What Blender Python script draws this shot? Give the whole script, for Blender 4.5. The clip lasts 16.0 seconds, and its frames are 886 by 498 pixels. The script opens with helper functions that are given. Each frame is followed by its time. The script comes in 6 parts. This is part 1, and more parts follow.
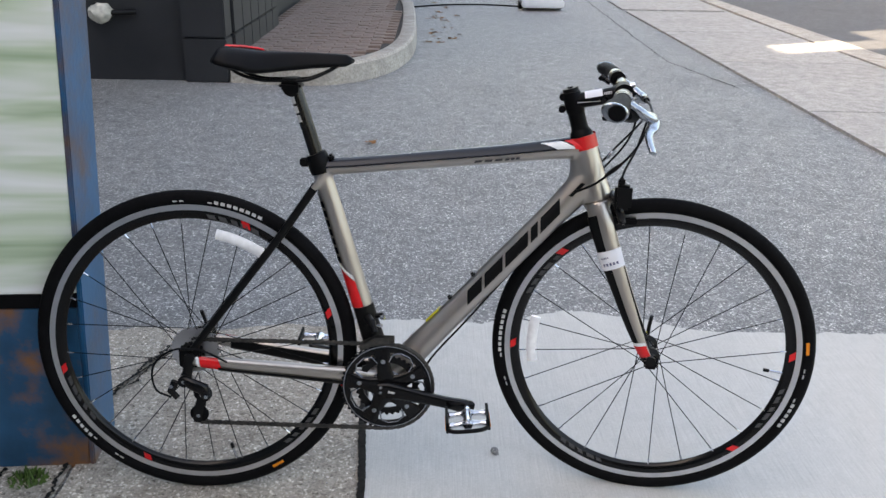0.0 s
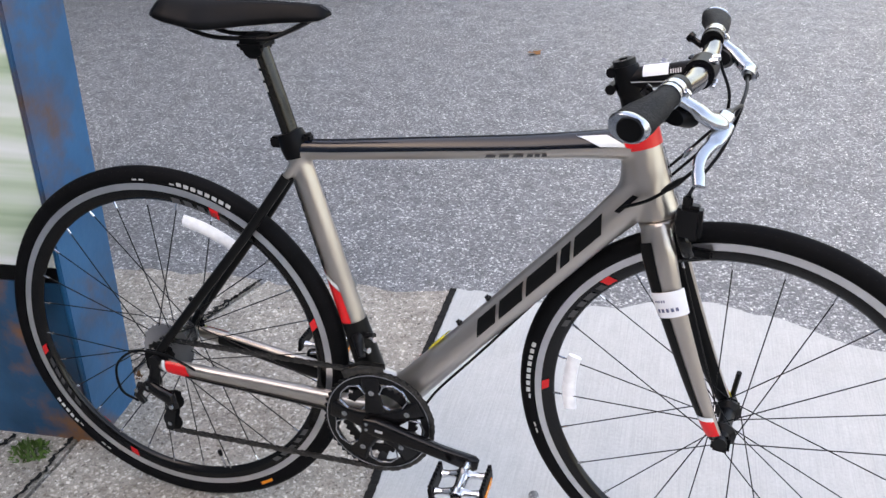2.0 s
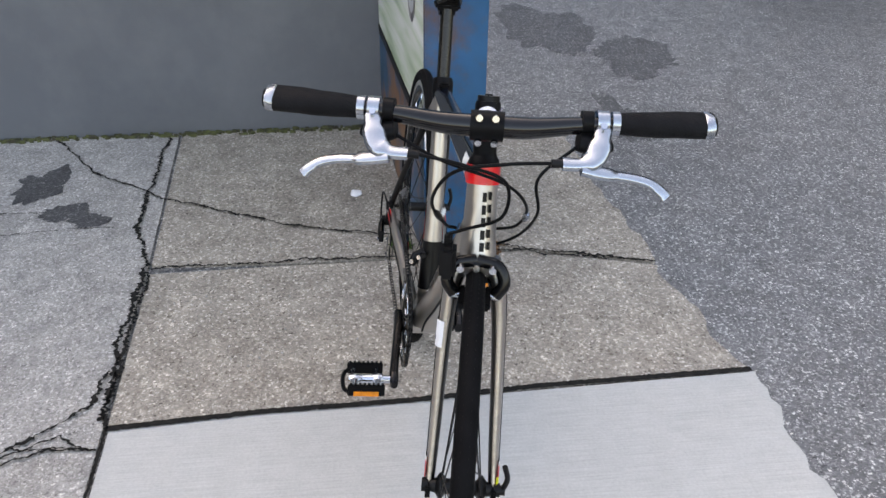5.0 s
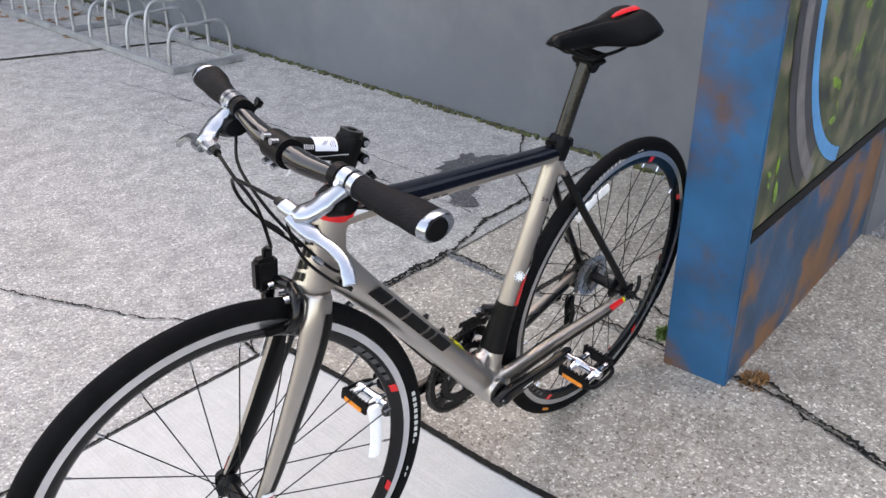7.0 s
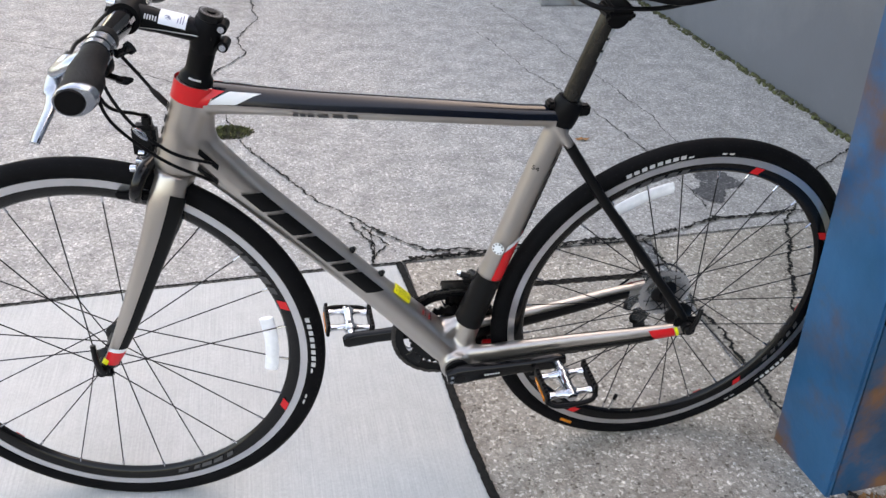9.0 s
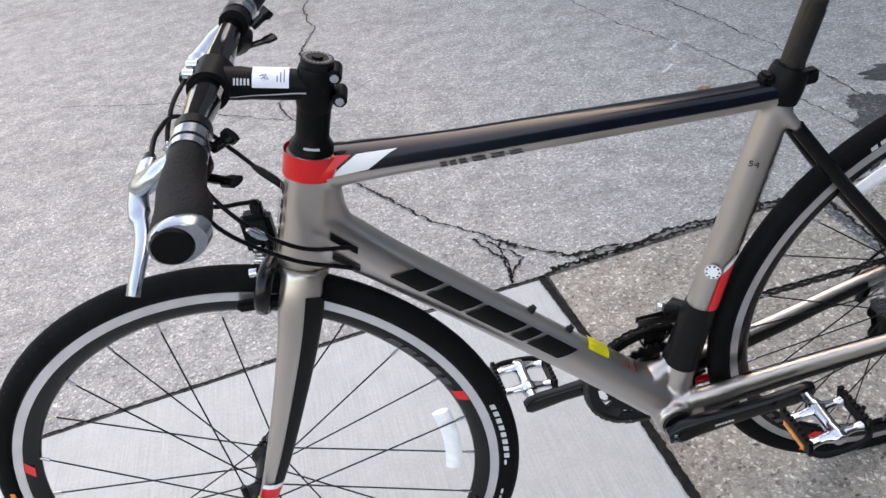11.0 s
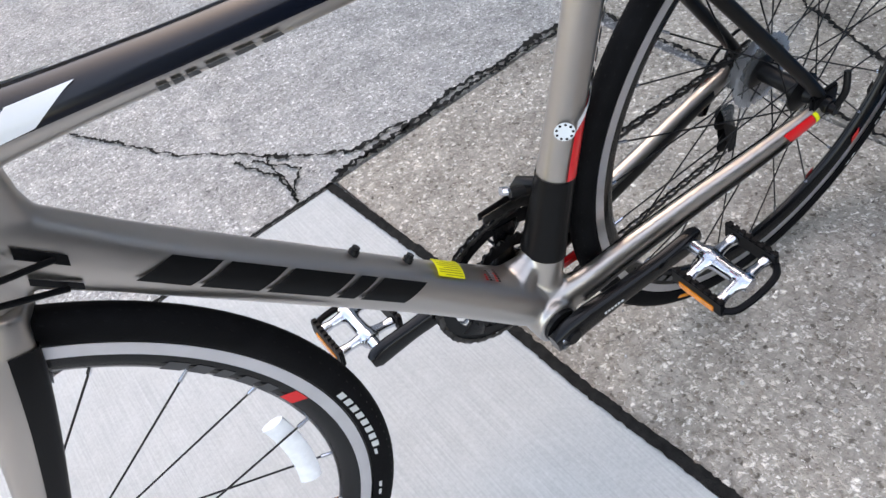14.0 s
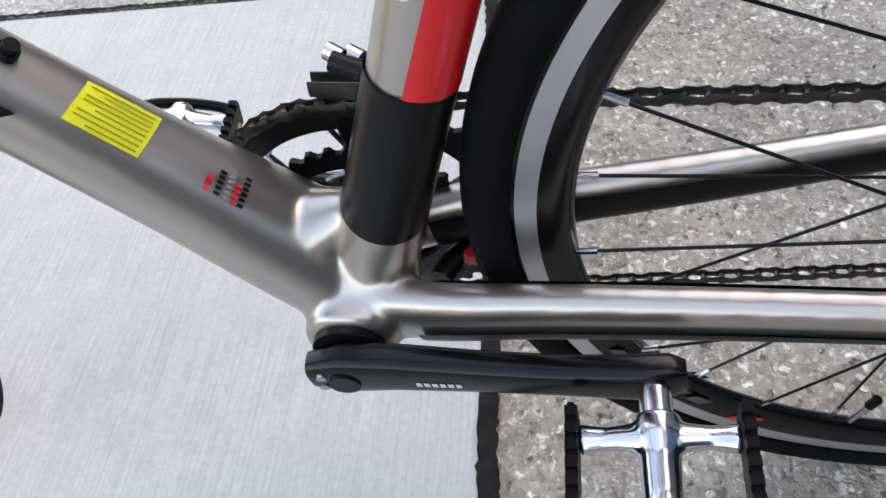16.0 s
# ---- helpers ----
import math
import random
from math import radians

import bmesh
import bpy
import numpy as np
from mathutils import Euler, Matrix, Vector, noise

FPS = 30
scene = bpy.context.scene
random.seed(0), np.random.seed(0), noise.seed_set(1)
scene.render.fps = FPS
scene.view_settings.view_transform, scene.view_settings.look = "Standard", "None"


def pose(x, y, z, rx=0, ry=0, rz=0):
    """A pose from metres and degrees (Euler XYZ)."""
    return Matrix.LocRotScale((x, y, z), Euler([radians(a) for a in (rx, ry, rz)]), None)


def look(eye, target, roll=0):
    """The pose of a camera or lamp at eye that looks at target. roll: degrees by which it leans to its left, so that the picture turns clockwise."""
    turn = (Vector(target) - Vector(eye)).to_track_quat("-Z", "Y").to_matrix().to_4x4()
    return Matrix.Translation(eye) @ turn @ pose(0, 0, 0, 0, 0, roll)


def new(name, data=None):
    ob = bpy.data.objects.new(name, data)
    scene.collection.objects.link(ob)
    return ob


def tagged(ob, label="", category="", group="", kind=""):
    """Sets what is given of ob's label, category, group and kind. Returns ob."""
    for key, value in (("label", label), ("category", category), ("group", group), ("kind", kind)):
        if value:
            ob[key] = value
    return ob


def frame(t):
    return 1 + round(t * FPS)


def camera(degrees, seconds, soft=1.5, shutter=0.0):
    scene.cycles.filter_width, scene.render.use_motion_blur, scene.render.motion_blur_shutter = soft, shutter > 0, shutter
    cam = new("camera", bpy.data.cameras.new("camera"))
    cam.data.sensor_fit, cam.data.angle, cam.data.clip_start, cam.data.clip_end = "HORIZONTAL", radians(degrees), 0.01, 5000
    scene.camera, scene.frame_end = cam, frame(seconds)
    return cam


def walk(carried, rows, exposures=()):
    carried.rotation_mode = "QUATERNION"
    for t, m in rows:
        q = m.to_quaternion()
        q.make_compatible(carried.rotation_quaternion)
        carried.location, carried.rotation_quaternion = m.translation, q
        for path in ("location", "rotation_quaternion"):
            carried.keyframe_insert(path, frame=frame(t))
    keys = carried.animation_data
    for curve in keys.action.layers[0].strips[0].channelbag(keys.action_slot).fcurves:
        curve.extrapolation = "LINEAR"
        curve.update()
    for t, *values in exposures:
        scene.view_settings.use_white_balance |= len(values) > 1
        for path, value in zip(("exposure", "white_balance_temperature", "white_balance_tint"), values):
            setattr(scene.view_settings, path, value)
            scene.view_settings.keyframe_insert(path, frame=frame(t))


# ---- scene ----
cam = camera(54.6, 16.0)
EXPOSURES = [(0, 2.45, 8800, 13), (1.5, 2.88, 9000, 17), (3, 2.92, 9000, 18), (4, 2.88, 9000, 18), (4.5, 2.88, 9000, 17), (5, 2.66, 9300, 16), (7.3, 3.05, 9600, 18), (8.2, 2.98, 9500, 17), (10.5, 2.78, 9200, 16), (13, 2.87, 9000, 17), (14.5, 2.95, 9000, 15), (16, 2.92, 9000, 15)]
PATH = [
    (0, (0.105, -1.684, 1.279), (0.136, 0.172, 0.536), 1.0),
    (0.5, (0.103, -1.624, 1.269), (0.061, 0.204, 0.458), 0.5),
    (1, (0.194, -1.424, 1.273), (-0.006, 0.328, 0.329), 0.1),
    (1.5, (0.312, -1.282, 1.298), (-0.026, 0.427, 0.315), -1.0),
    (2, (0.467, -1.134, 1.308), (-0.015, 0.539, 0.324), -2.1),
    (2.5, (0.665, -1.057, 1.325), (-0.046, 0.52, 0.322), -2.9),
    (3, (0.952, -1.013, 1.383), (-0.02, 0.394, 0.345), -1.7),
    (3.5, (1.144, -0.871, 1.395), (-0.082, 0.305, 0.34), -2.2),
    (4, (1.373, -0.662, 1.419), (-0.107, 0.209, 0.393), -2.6),
    (4.5, (1.604, -0.398, 1.416), (-0.037, 0.134, 0.404), -0.7),
    (5, (1.61, -0.1, 1.358), (-0.126, 0.076, 0.381), -0.2),
    (5.2, (1.592, 0.012, 1.37), (-0.156, 0.023, 0.397), -0.7),
    (7.3, (1.015, 1.125, 1.323), (-0.152, -0.225, 0.42), 1.9),
    (7.5, (0.921, 1.218, 1.321), (-0.148, -0.207, 0.413), 2.6),
    (8, (0.701, 1.297, 1.289), (-0.086, -0.282, 0.347), 4.8),
    (8.2, (0.592, 1.293, 1.287), (-0.068, -0.323, 0.31), 5.3),
    (10.3, (0.268, 1.155, 1.197), (0.083, -0.547, 0.163), -2.2),
    (10.5, (0.312, 1.084, 1.208), (0.132, -0.615, 0.168), -5.5),
    (11, (0.411, 0.933, 1.207), (0.201, -0.748, 0.144), -11.0),
    (11.5, (0.505, 0.807, 1.201), (0.167, -0.807, 0.068), -14.5),
    (12, (0.645, 0.782, 1.243), (0.087, -0.781, 0.126), -19.2),
    (12.5, (0.724, 0.806, 1.281), (-0.027, -0.685, 0.18), -23.2),
    (13, (0.68, 0.77, 1.24), (-0.097, -0.66, 0.076), -24.0),
    (13.5, (0.502, 0.699, 1.135), (-0.193, -0.642, -0.175), -22.1),
    (14, (0.361, 0.64, 1.057), (-0.204, -0.706, -0.31), -18.4),
    (14.5, (0.269, 0.549, 0.964), (-0.069, -0.864, -0.41), -15.4),
    (15, (0.175, 0.494, 0.919), (-0.007, -0.841, -0.559), -11.4),
    (15.5, (0.017, 0.454, 0.825), (0.006, -0.86, -0.683), -7.8),
    (16, (-0.106, 0.366, 0.701), (0.141, -0.918, -0.813), -8.2),
]
walk(cam, [(t, look(eye, target, roll)) for t, eye, target, roll in PATH], exposures=EXPOSURES)

# ---- light ----
world = bpy.data.worlds.new("sky")
scene.world = world
world.use_nodes = True
wn = world.node_tree.nodes
sky = wn.new("ShaderNodeTexSky")
sky.sky_type = "NISHITA"
sky.sun_disc = False
sky.sun_elevation = radians(35)
sky.sun_rotation = radians(247)
sky.air_density, sky.dust_density, sky.ozone_density = 1.0, 4.0, 1.0
wn["Background"].inputs["Strength"].default_value = 0.15
world.node_tree.links.new(sky.outputs["Color"], wn["Background"].inputs["Color"])

sun = new("sun", bpy.data.lights.new("sun", "SUN"))
sun.data.energy, sun.data.angle, sun.data.color = 4.0, radians(0.5), (1.0, 0.95, 0.87)
SUN_EL = radians(35)
sun_way = Vector((0.92 * math.cos(SUN_EL), 0.39 * math.cos(SUN_EL), -math.sin(SUN_EL)))
sun.matrix_world = Matrix.Translation((-4, -2, 9)) @ sun_way.to_track_quat("-Z", "Y").to_matrix().to_4x4()


# ---- materials ----
def material(name, base, rough=0.5, metal=0.0, vary=0.12, scale=8.0, bump=0.0, bump_scale=200.0, coat=0.0, second=None, second_scale=3.0, second_at=(0.45, 0.6), coords="Object", spec=0.5):
    """Base colour with two scales of variation, an optional second colour in patches, and fine relief."""
    m = bpy.data.materials.new(name)
    m.use_nodes = True
    t = m.node_tree
    n, link = t.nodes, t.links.new
    b = n["Principled BSDF"]
    b.inputs["Roughness"].default_value = rough
    b.inputs["Metallic"].default_value = metal
    b.inputs["Coat Weight"].default_value = coat
    b.inputs["Specular IOR Level"].default_value = spec
    b.inputs["Coat Roughness"].default_value = 0.08
    tc = n.new("ShaderNodeTexCoord")
    out = tc.outputs[coords]
    big = n.new("ShaderNodeTexNoise")
    big.inputs["Scale"].default_value, big.inputs["Detail"].default_value = scale, 6.0
    link(out, big.inputs["Vector"])
    ramp = n.new("ShaderNodeMapRange")
    ramp.inputs["From Min"].default_value, ramp.inputs["From Max"].default_value = 0.3, 0.7
    ramp.inputs["To Min"].default_value, ramp.inputs["To Max"].default_value = 1.0 - vary, 1.0 + vary
    link(big.outputs["Fac"], ramp.inputs["Value"])
    mul = n.new("ShaderNodeMix")
    mul.data_type, mul.blend_type = "RGBA", "MULTIPLY"
    mul.inputs["Factor"].default_value = 1.0
    colour = None
    if second:
        pn = n.new("ShaderNodeTexNoise")
        pn.inputs["Scale"].default_value, pn.inputs["Detail"].default_value, pn.inputs["Roughness"].default_value = second_scale, 8.0, 0.65
        link(out, pn.inputs["Vector"])
        pr = n.new("ShaderNodeMapRange")
        pr.inputs["From Min"].default_value, pr.inputs["From Max"].default_value = second_at
        link(pn.outputs["Fac"], pr.inputs["Value"])
        mx = n.new("ShaderNodeMix")
        mx.data_type = "RGBA"
        mx.inputs["A"].default_value, mx.inputs["B"].default_value = (*base, 1), (*second, 1)
        link(pr.outputs["Result"], mx.inputs["Factor"])
        link(mx.outputs["Result"], mul.inputs["A"])
    else:
        mul.inputs["A"].default_value = (*base, 1)
    link(ramp.outputs["Result"], mul.inputs["B"])
    link(mul.outputs["Result"], b.inputs["Base Color"])
    if bump:
        fine = n.new("ShaderNodeTexNoise")
        fine.inputs["Scale"].default_value, fine.inputs["Detail"].default_value = bump_scale, 3.0
        link(out, fine.inputs["Vector"])
        bp = n.new("ShaderNodeBump")
        bp.inputs["Strength"].default_value, bp.inputs["Distance"].default_value = bump, 0.002
        link(fine.outputs["Fac"], bp.inputs["Height"])
        link(bp.outputs["Normal"], b.inputs["Normal"])
    return m


def aggregate(name, binder, stones, grain, stone_share=0.5, rough=0.9, stain=(0.5, 0.5, 0.5), stain_scale=0.9, bump=0.6, stain_at=(0.52, 0.75), stain_mix=0.6, broom=0.0):
    """Concrete or asphalt: stones of several colours in a binder, with large stains. grain: stones per metre."""
    m = bpy.data.materials.new(name)
    m.use_nodes = True
    t = m.node_tree
    n, link = t.nodes, t.links.new
    b = n["Principled BSDF"]
    b.inputs["Roughness"].default_value = rough
    tc = n.new("ShaderNodeTexCoord")
    out = tc.outputs["Object"]
    v = n.new("ShaderNodeTexVoronoi")
    v.inputs["Scale"].default_value = grain
    warp = n.new("ShaderNodeTexNoise")
    warp.inputs["Scale"].default_value, warp.inputs["Detail"].default_value = grain * 0.9, 3.0
    link(out, warp.inputs["Vector"])
    shift = n.new("ShaderNodeVectorMath")
    shift.operation = "MULTIPLY_ADD"
    shift.inputs[1].default_value = (2.1 / grain,) * 3
    link(warp.outputs["Color"], shift.inputs[0])
    link(out, shift.inputs[2])
    link(shift.outputs[0], v.inputs["Vector"])
    pick = n.new("ShaderNodeSeparateColor")
    link(v.outputs["Color"], pick.inputs["Color"])
    cr = n.new("ShaderNodeValToRGB")
    cr.color_ramp.interpolation = "LINEAR"
    els = cr.color_ramp.elements
    els[0].position, els[0].color = 0.0, (*stones[0], 1)
    els[1].position, els[1].color = 1.0, (*stones[-1], 1)
    for i, c in enumerate(stones[1:-1], 1):
        e = els.new(i / (len(stones) - 1))
        e.color = (*c, 1)
    link(pick.outputs["Red"], cr.inputs["Fac"])
    inside = n.new("ShaderNodeMapRange")
    inside.inputs["From Min"].default_value, inside.inputs["From Max"].default_value = 0.60, 0.24
    link(v.outputs["Distance"], inside.inputs["Value"])
    share = n.new("ShaderNodeMath")
    share.operation = "LESS_THAN"
    share.inputs[1].default_value = stone_share
    link(pick.outputs["Green"], share.inputs[0])
    both = n.new("ShaderNodeMath")
    both.operation = "MULTIPLY"
    link(inside.outputs["Result"], both.inputs[0])
    link(share.outputs[0], both.inputs[1])
    bn = n.new("ShaderNodeTexNoise")
    bn.inputs["Scale"].default_value, bn.inputs["Detail"].default_value, bn.inputs["Roughness"].default_value = grain * 0.6, 6.0, 0.7
    link(out, bn.inputs["Vector"])
    bm_ = n.new("ShaderNodeMapRange")
    bm_.inputs["From Min"].default_value, bm_.inputs["From Max"].default_value = 0.25, 0.75
    bm_.inputs["To Min"].default_value, bm_.inputs["To Max"].default_value = (0.86, 1.12) if broom else (0.45, 1.5)
    link(bn.outputs["Fac"], bm_.inputs["Value"])
    bmul = n.new("ShaderNodeMix")
    bmul.data_type, bmul.blend_type = "RGBA", "MULTIPLY"
    bmul.inputs["Factor"].default_value = 1.0
    bmul.inputs["A"].default_value = (*binder, 1)
    link(bm_.outputs["Result"], bmul.inputs["B"])
    mx = n.new("ShaderNodeMix")
    mx.data_type = "RGBA"
    link(both.outputs[0], mx.inputs["Factor"])
    link(bmul.outputs["Result"], mx.inputs["A"])
    link(cr.outputs["Color"], mx.inputs["B"])
    v2, pick2, in2, both2, mx2 = n.new("ShaderNodeTexVoronoi"), n.new("ShaderNodeSeparateColor"), n.new("ShaderNodeMapRange"), n.new("ShaderNodeMath"), n.new("ShaderNodeMix")
    v2.inputs["Scale"].default_value = grain * 2.3
    link(shift.outputs[0], v2.inputs["Vector"])
    link(v2.outputs["Color"], pick2.inputs["Color"])
    cr2 = n.new("ShaderNodeValToRGB")
    for i, c in enumerate((stones[0], stones[len(stones) // 2], stones[-1])):
        e = cr2.color_ramp.elements[i] if i < 2 else cr2.color_ramp.elements.new(1.0)
        e.position, e.color = (0.0, 0.62, 1.0)[i], (*c, 1)
    link(pick2.outputs["Red"], cr2.inputs["Fac"])
    in2.inputs["From Min"].default_value, in2.inputs["From Max"].default_value = 0.6, 0.2
    in2.inputs["To Max"].default_value = 0.75
    link(v2.outputs["Distance"], in2.inputs["Value"])
    few = n.new("ShaderNodeMath")
    few.operation = "LESS_THAN"
    few.inputs[1].default_value = stone_share * 0.6
    link(pick2.outputs["Green"], few.inputs[0])
    both2.operation = "MULTIPLY"
    link(in2.outputs["Result"], both2.inputs[0])
    link(few.outputs[0], both2.inputs[1])
    mx2.data_type = "RGBA"
    link(both2.outputs[0], mx2.inputs["Factor"])
    link(mx.outputs["Result"], mx2.inputs["A"])
    link(cr2.outputs["Color"], mx2.inputs["B"])
    mx = n.new("ShaderNodeMix")
    mx.data_type, mx.blend_type = "RGBA", "MULTIPLY"
    mx.inputs["Factor"].default_value = 1.0
    blotch, blr = n.new("ShaderNodeTexNoise"), n.new("ShaderNodeMapRange")
    blotch.inputs["Scale"].default_value, blotch.inputs["Detail"].default_value = grain * 0.09, 5.0
    blr.inputs["From Min"].default_value, blr.inputs["From Max"].default_value = 0.32, 0.68
    blr.inputs["To Min"].default_value, blr.inputs["To Max"].default_value = (0.82, 1.16) if not broom else (0.96, 1.03)
    link(out, blotch.inputs["Vector"])
    link(blotch.outputs["Fac"], blr.inputs["Value"])
    link(mx2.outputs["Result"], mx.inputs["A"])
    link(blr.outputs["Result"], mx.inputs["B"])
    sn = n.new("ShaderNodeTexNoise")
    sn.inputs["Scale"].default_value, sn.inputs["Detail"].default_value, sn.inputs["Roughness"].default_value = stain_scale, 7.0, 0.6
    link(out, sn.inputs["Vector"])
    sr = n.new("ShaderNodeMapRange")
    sr.inputs["From Min"].default_value, sr.inputs["From Max"].default_value = stain_at
    sr.inputs["To Max"].default_value = stain_mix
    link(sn.outputs["Fac"], sr.inputs["Value"])
    st = n.new("ShaderNodeMix")
    st.data_type, st.blend_type = "RGBA", "MULTIPLY"
    link(sr.outputs["Result"], st.inputs["Factor"])
    link(mx.outputs["Result"], st.inputs["A"])
    st.inputs["B"].default_value = (*stain, 1)
    link(st.outputs["Result"], b.inputs["Base Color"])
    bp = n.new("ShaderNodeBump")
    bp.inputs["Strength"].default_value, bp.inputs["Distance"].default_value = bump * 0.7, 0.003
    add = n.new("ShaderNodeMath")
    add.operation = "ADD"
    link(both.outputs[0], add.inputs[0])
    link(bn.outputs["Fac"], add.inputs[1])
    height = add.outputs[0]
    if broom:
        mp, strokes, mix = n.new("ShaderNodeMapping"), n.new("ShaderNodeTexNoise"), n.new("ShaderNodeMath")
        mp.inputs["Scale"].default_value = (330, 7, 1)
        strokes.inputs["Scale"].default_value, strokes.inputs["Detail"].default_value = 1.0, 4.0
        link(out, mp.inputs["Vector"])
        link(mp.outputs["Vector"], strokes.inputs["Vector"])
        mix.operation = "MULTIPLY_ADD"
        mix.inputs[1].default_value = broom
        link(strokes.outputs["Fac"], mix.inputs[0])
        link(add.outputs[0], mix.inputs[2])
        height = mix.outputs[0]
        tone = n.new("ShaderNodeMapRange")
        tone.inputs["From Min"].default_value, tone.inputs["From Max"].default_value = 0.3, 0.7
        tone.inputs["To Min"].default_value, tone.inputs["To Max"].default_value = 0.90, 1.07
        link(strokes.outputs["Fac"], tone.inputs["Value"])
        tint = n.new("ShaderNodeMix")
        tint.data_type, tint.blend_type = "RGBA", "MULTIPLY"
        tint.inputs["Factor"].default_value = 1.0
        link(st.outputs["Result"], tint.inputs["A"])
        link(tone.outputs["Result"], tint.inputs["B"])
        link(tint.outputs["Result"], b.inputs["Base Color"])
    link(height, bp.inputs["Height"])
    link(bp.outputs["Normal"], b.inputs["Normal"])
    return m


ASPHALT = aggregate("asphalt", (0.14, 0.142, 0.145), [(0.045, 0.045, 0.048), (0.18, 0.18, 0.182), (0.39, 0.39, 0.385), (0.82, 0.81, 0.78)], 112, 0.8, 0.6, (0.52, 0.52, 0.53), 0.6, 1.0)
ROAD = aggregate("road_asphalt", (0.09, 0.09, 0.095), [(0.05, 0.05, 0.05), (0.12, 0.12, 0.12), (0.2, 0.2, 0.2)], 110, 0.6)
OLD_CONCRETE = aggregate("old_concrete", (0.315, 0.282, 0.24), [(0.07, 0.055, 0.043), (0.24, 0.205, 0.165), (0.42, 0.37, 0.31), (0.60, 0.54, 0.465), (0.84, 0.79, 0.71)], 112, 0.8, 0.88, (0.42, 0.38, 0.35), 1.8, 0.75, stain_at=(0.50, 0.76))
FIELD_CONCRETE = aggregate("field_concrete", (0.34, 0.325, 0.305), [(0.13, 0.122, 0.115), (0.30, 0.285, 0.27), (0.45, 0.435, 0.41), (0.58, 0.565, 0.535), (0.80, 0.78, 0.74)], 122, 0.88, 0.85, (0.6, 0.58, 0.56), 1.1, 1.0)
NEW_CONCRETE = aggregate("new_concrete", (0.465, 0.468, 0.45), [(0.43, 0.432, 0.415), (0.465, 0.468, 0.45), (0.49, 0.492, 0.475)], 240, 0.2, 0.85, (0.86, 0.86, 0.855), 2.2, 0.035, broom=2.2)
WALK_CONCRETE = aggregate("walk_concrete", (0.33, 0.32, 0.305), [(0.28, 0.27, 0.255), (0.34, 0.33, 0.31), (0.40, 0.385, 0.365)], 120, 0.3, 0.92, (0.75, 0.74, 0.72), 0.8, 0.3)
KERB_STONE = aggregate("kerb_concrete", (0.38, 0.35, 0.31), [(0.32, 0.295, 0.26), (0.38, 0.35, 0.31), (0.43, 0.40, 0.355)], 90, 0.4, 0.92, (0.6, 0.58, 0.55), 2.0)
TAR = material("dark_joint_filler", (0.014, 0.013, 0.012), 0.95, vary=0.5, scale=60, bump=0.8, bump_scale=150, spec=0.2)
MOSS = material("moss", (0.085, 0.095, 0.035), 0.95, vary=0.5, scale=40, bump=1.0, bump_scale=120, second=(0.05, 0.045, 0.03), second_scale=30)
GREY_PAINT = material("grey_wall_paint", (0.115, 0.125, 0.142), 0.38, vary=0.12, scale=1.2, bump=0.25, bump_scale=40, second=(0.15, 0.16, 0.175), second_scale=0.9)
# cool grey of the added west walls, chosen to turn reflections bluer
PALE_BLOCKER = material("pale_sun_blocker", (0.50, 0.54, 0.60), 0.8, vary=0.08, scale=1.0, bump=0.2, bump_scale=30)
DARK_PAINT = material("charcoal_wall_paint", (0.02, 0.021, 0.024), 0.6, vary=0.25, scale=2.0, bump=0.4, bump_scale=60, spec=0.3)
BLUE_RUST = material("rusty_blue_paint", (0.004, 0.088, 0.20), 0.32, vary=0.25, scale=5, bump=0.3, bump_scale=60, second=(0.11, 0.055, 0.03), second_scale=3.0, second_at=(0.47, 0.62))
SKIRT_RUST = material("rusted_blue_skirt", (0.006, 0.07, 0.15), 0.45, vary=0.4, scale=7, bump=0.5, bump_scale=50, second=(0.17, 0.075, 0.032), second_scale=3.4, second_at=(0.45, 0.56))
# for the added south wall only, dark so the bicycle's right side reflects less
BROWN_BLOCKER = material("dark_brown_sky_blocker", (0.09, 0.075, 0.065), 0.85, vary=0.2, scale=2, bump=0.4, bump_scale=30)
BRICK_RED = material("paving_brick", (0.21, 0.15, 0.125), 0.9, vary=0.3, scale=9, bump=0.5, bump_scale=90)
BRICK_BED = material("brick_bed_sand", (0.05, 0.045, 0.04), 0.95, vary=0.3, scale=30)
LEAF = material("dry_leaf", (0.22, 0.10, 0.035), 0.8, vary=0.4, scale=30)
GREEN_LEAF = material("green_leaf", (0.06, 0.12, 0.02), 0.7, vary=0.4, scale=30)
PEWTER = material("pewter_paint", (0.43, 0.397, 0.365), 0.32, 0.92, vary=0.05, scale=3, coat=0.4, bump=0.03, bump_scale=900)
PEWTER.node_tree.nodes["Principled BSDF"].inputs["Coat Roughness"].default_value = 0.2
NAVY = material("navy_black_gloss", (0.003, 0.005, 0.010), 0.18, vary=0.1, coat=0.2, spec=0.3)
BLACK_GLOSS = material("black_gloss", (0.003, 0.003, 0.0034), 0.22, vary=0.1, coat=0.1, spec=0.22)
BAR_GLOSS = material("polished_black_bar", (0.004, 0.004, 0.005), 0.1, vary=0.1, coat=0.25, spec=0.3)
BLACK = material("black_satin", (0.0035, 0.0035, 0.004), 0.42, vary=0.2, scale=40, bump=0.05, bump_scale=500, spec=0.1)
BLACK_METAL = material("black_anodised", (0.005, 0.005, 0.0055), 0.36, 0.0, vary=0.2, scale=30, spec=0.18)
RUBBER = material("tyre_rubber", (0.0045, 0.0045, 0.005), 0.7, vary=0.25, scale=30, bump=0.2, bump_scale=400, spec=0.06)
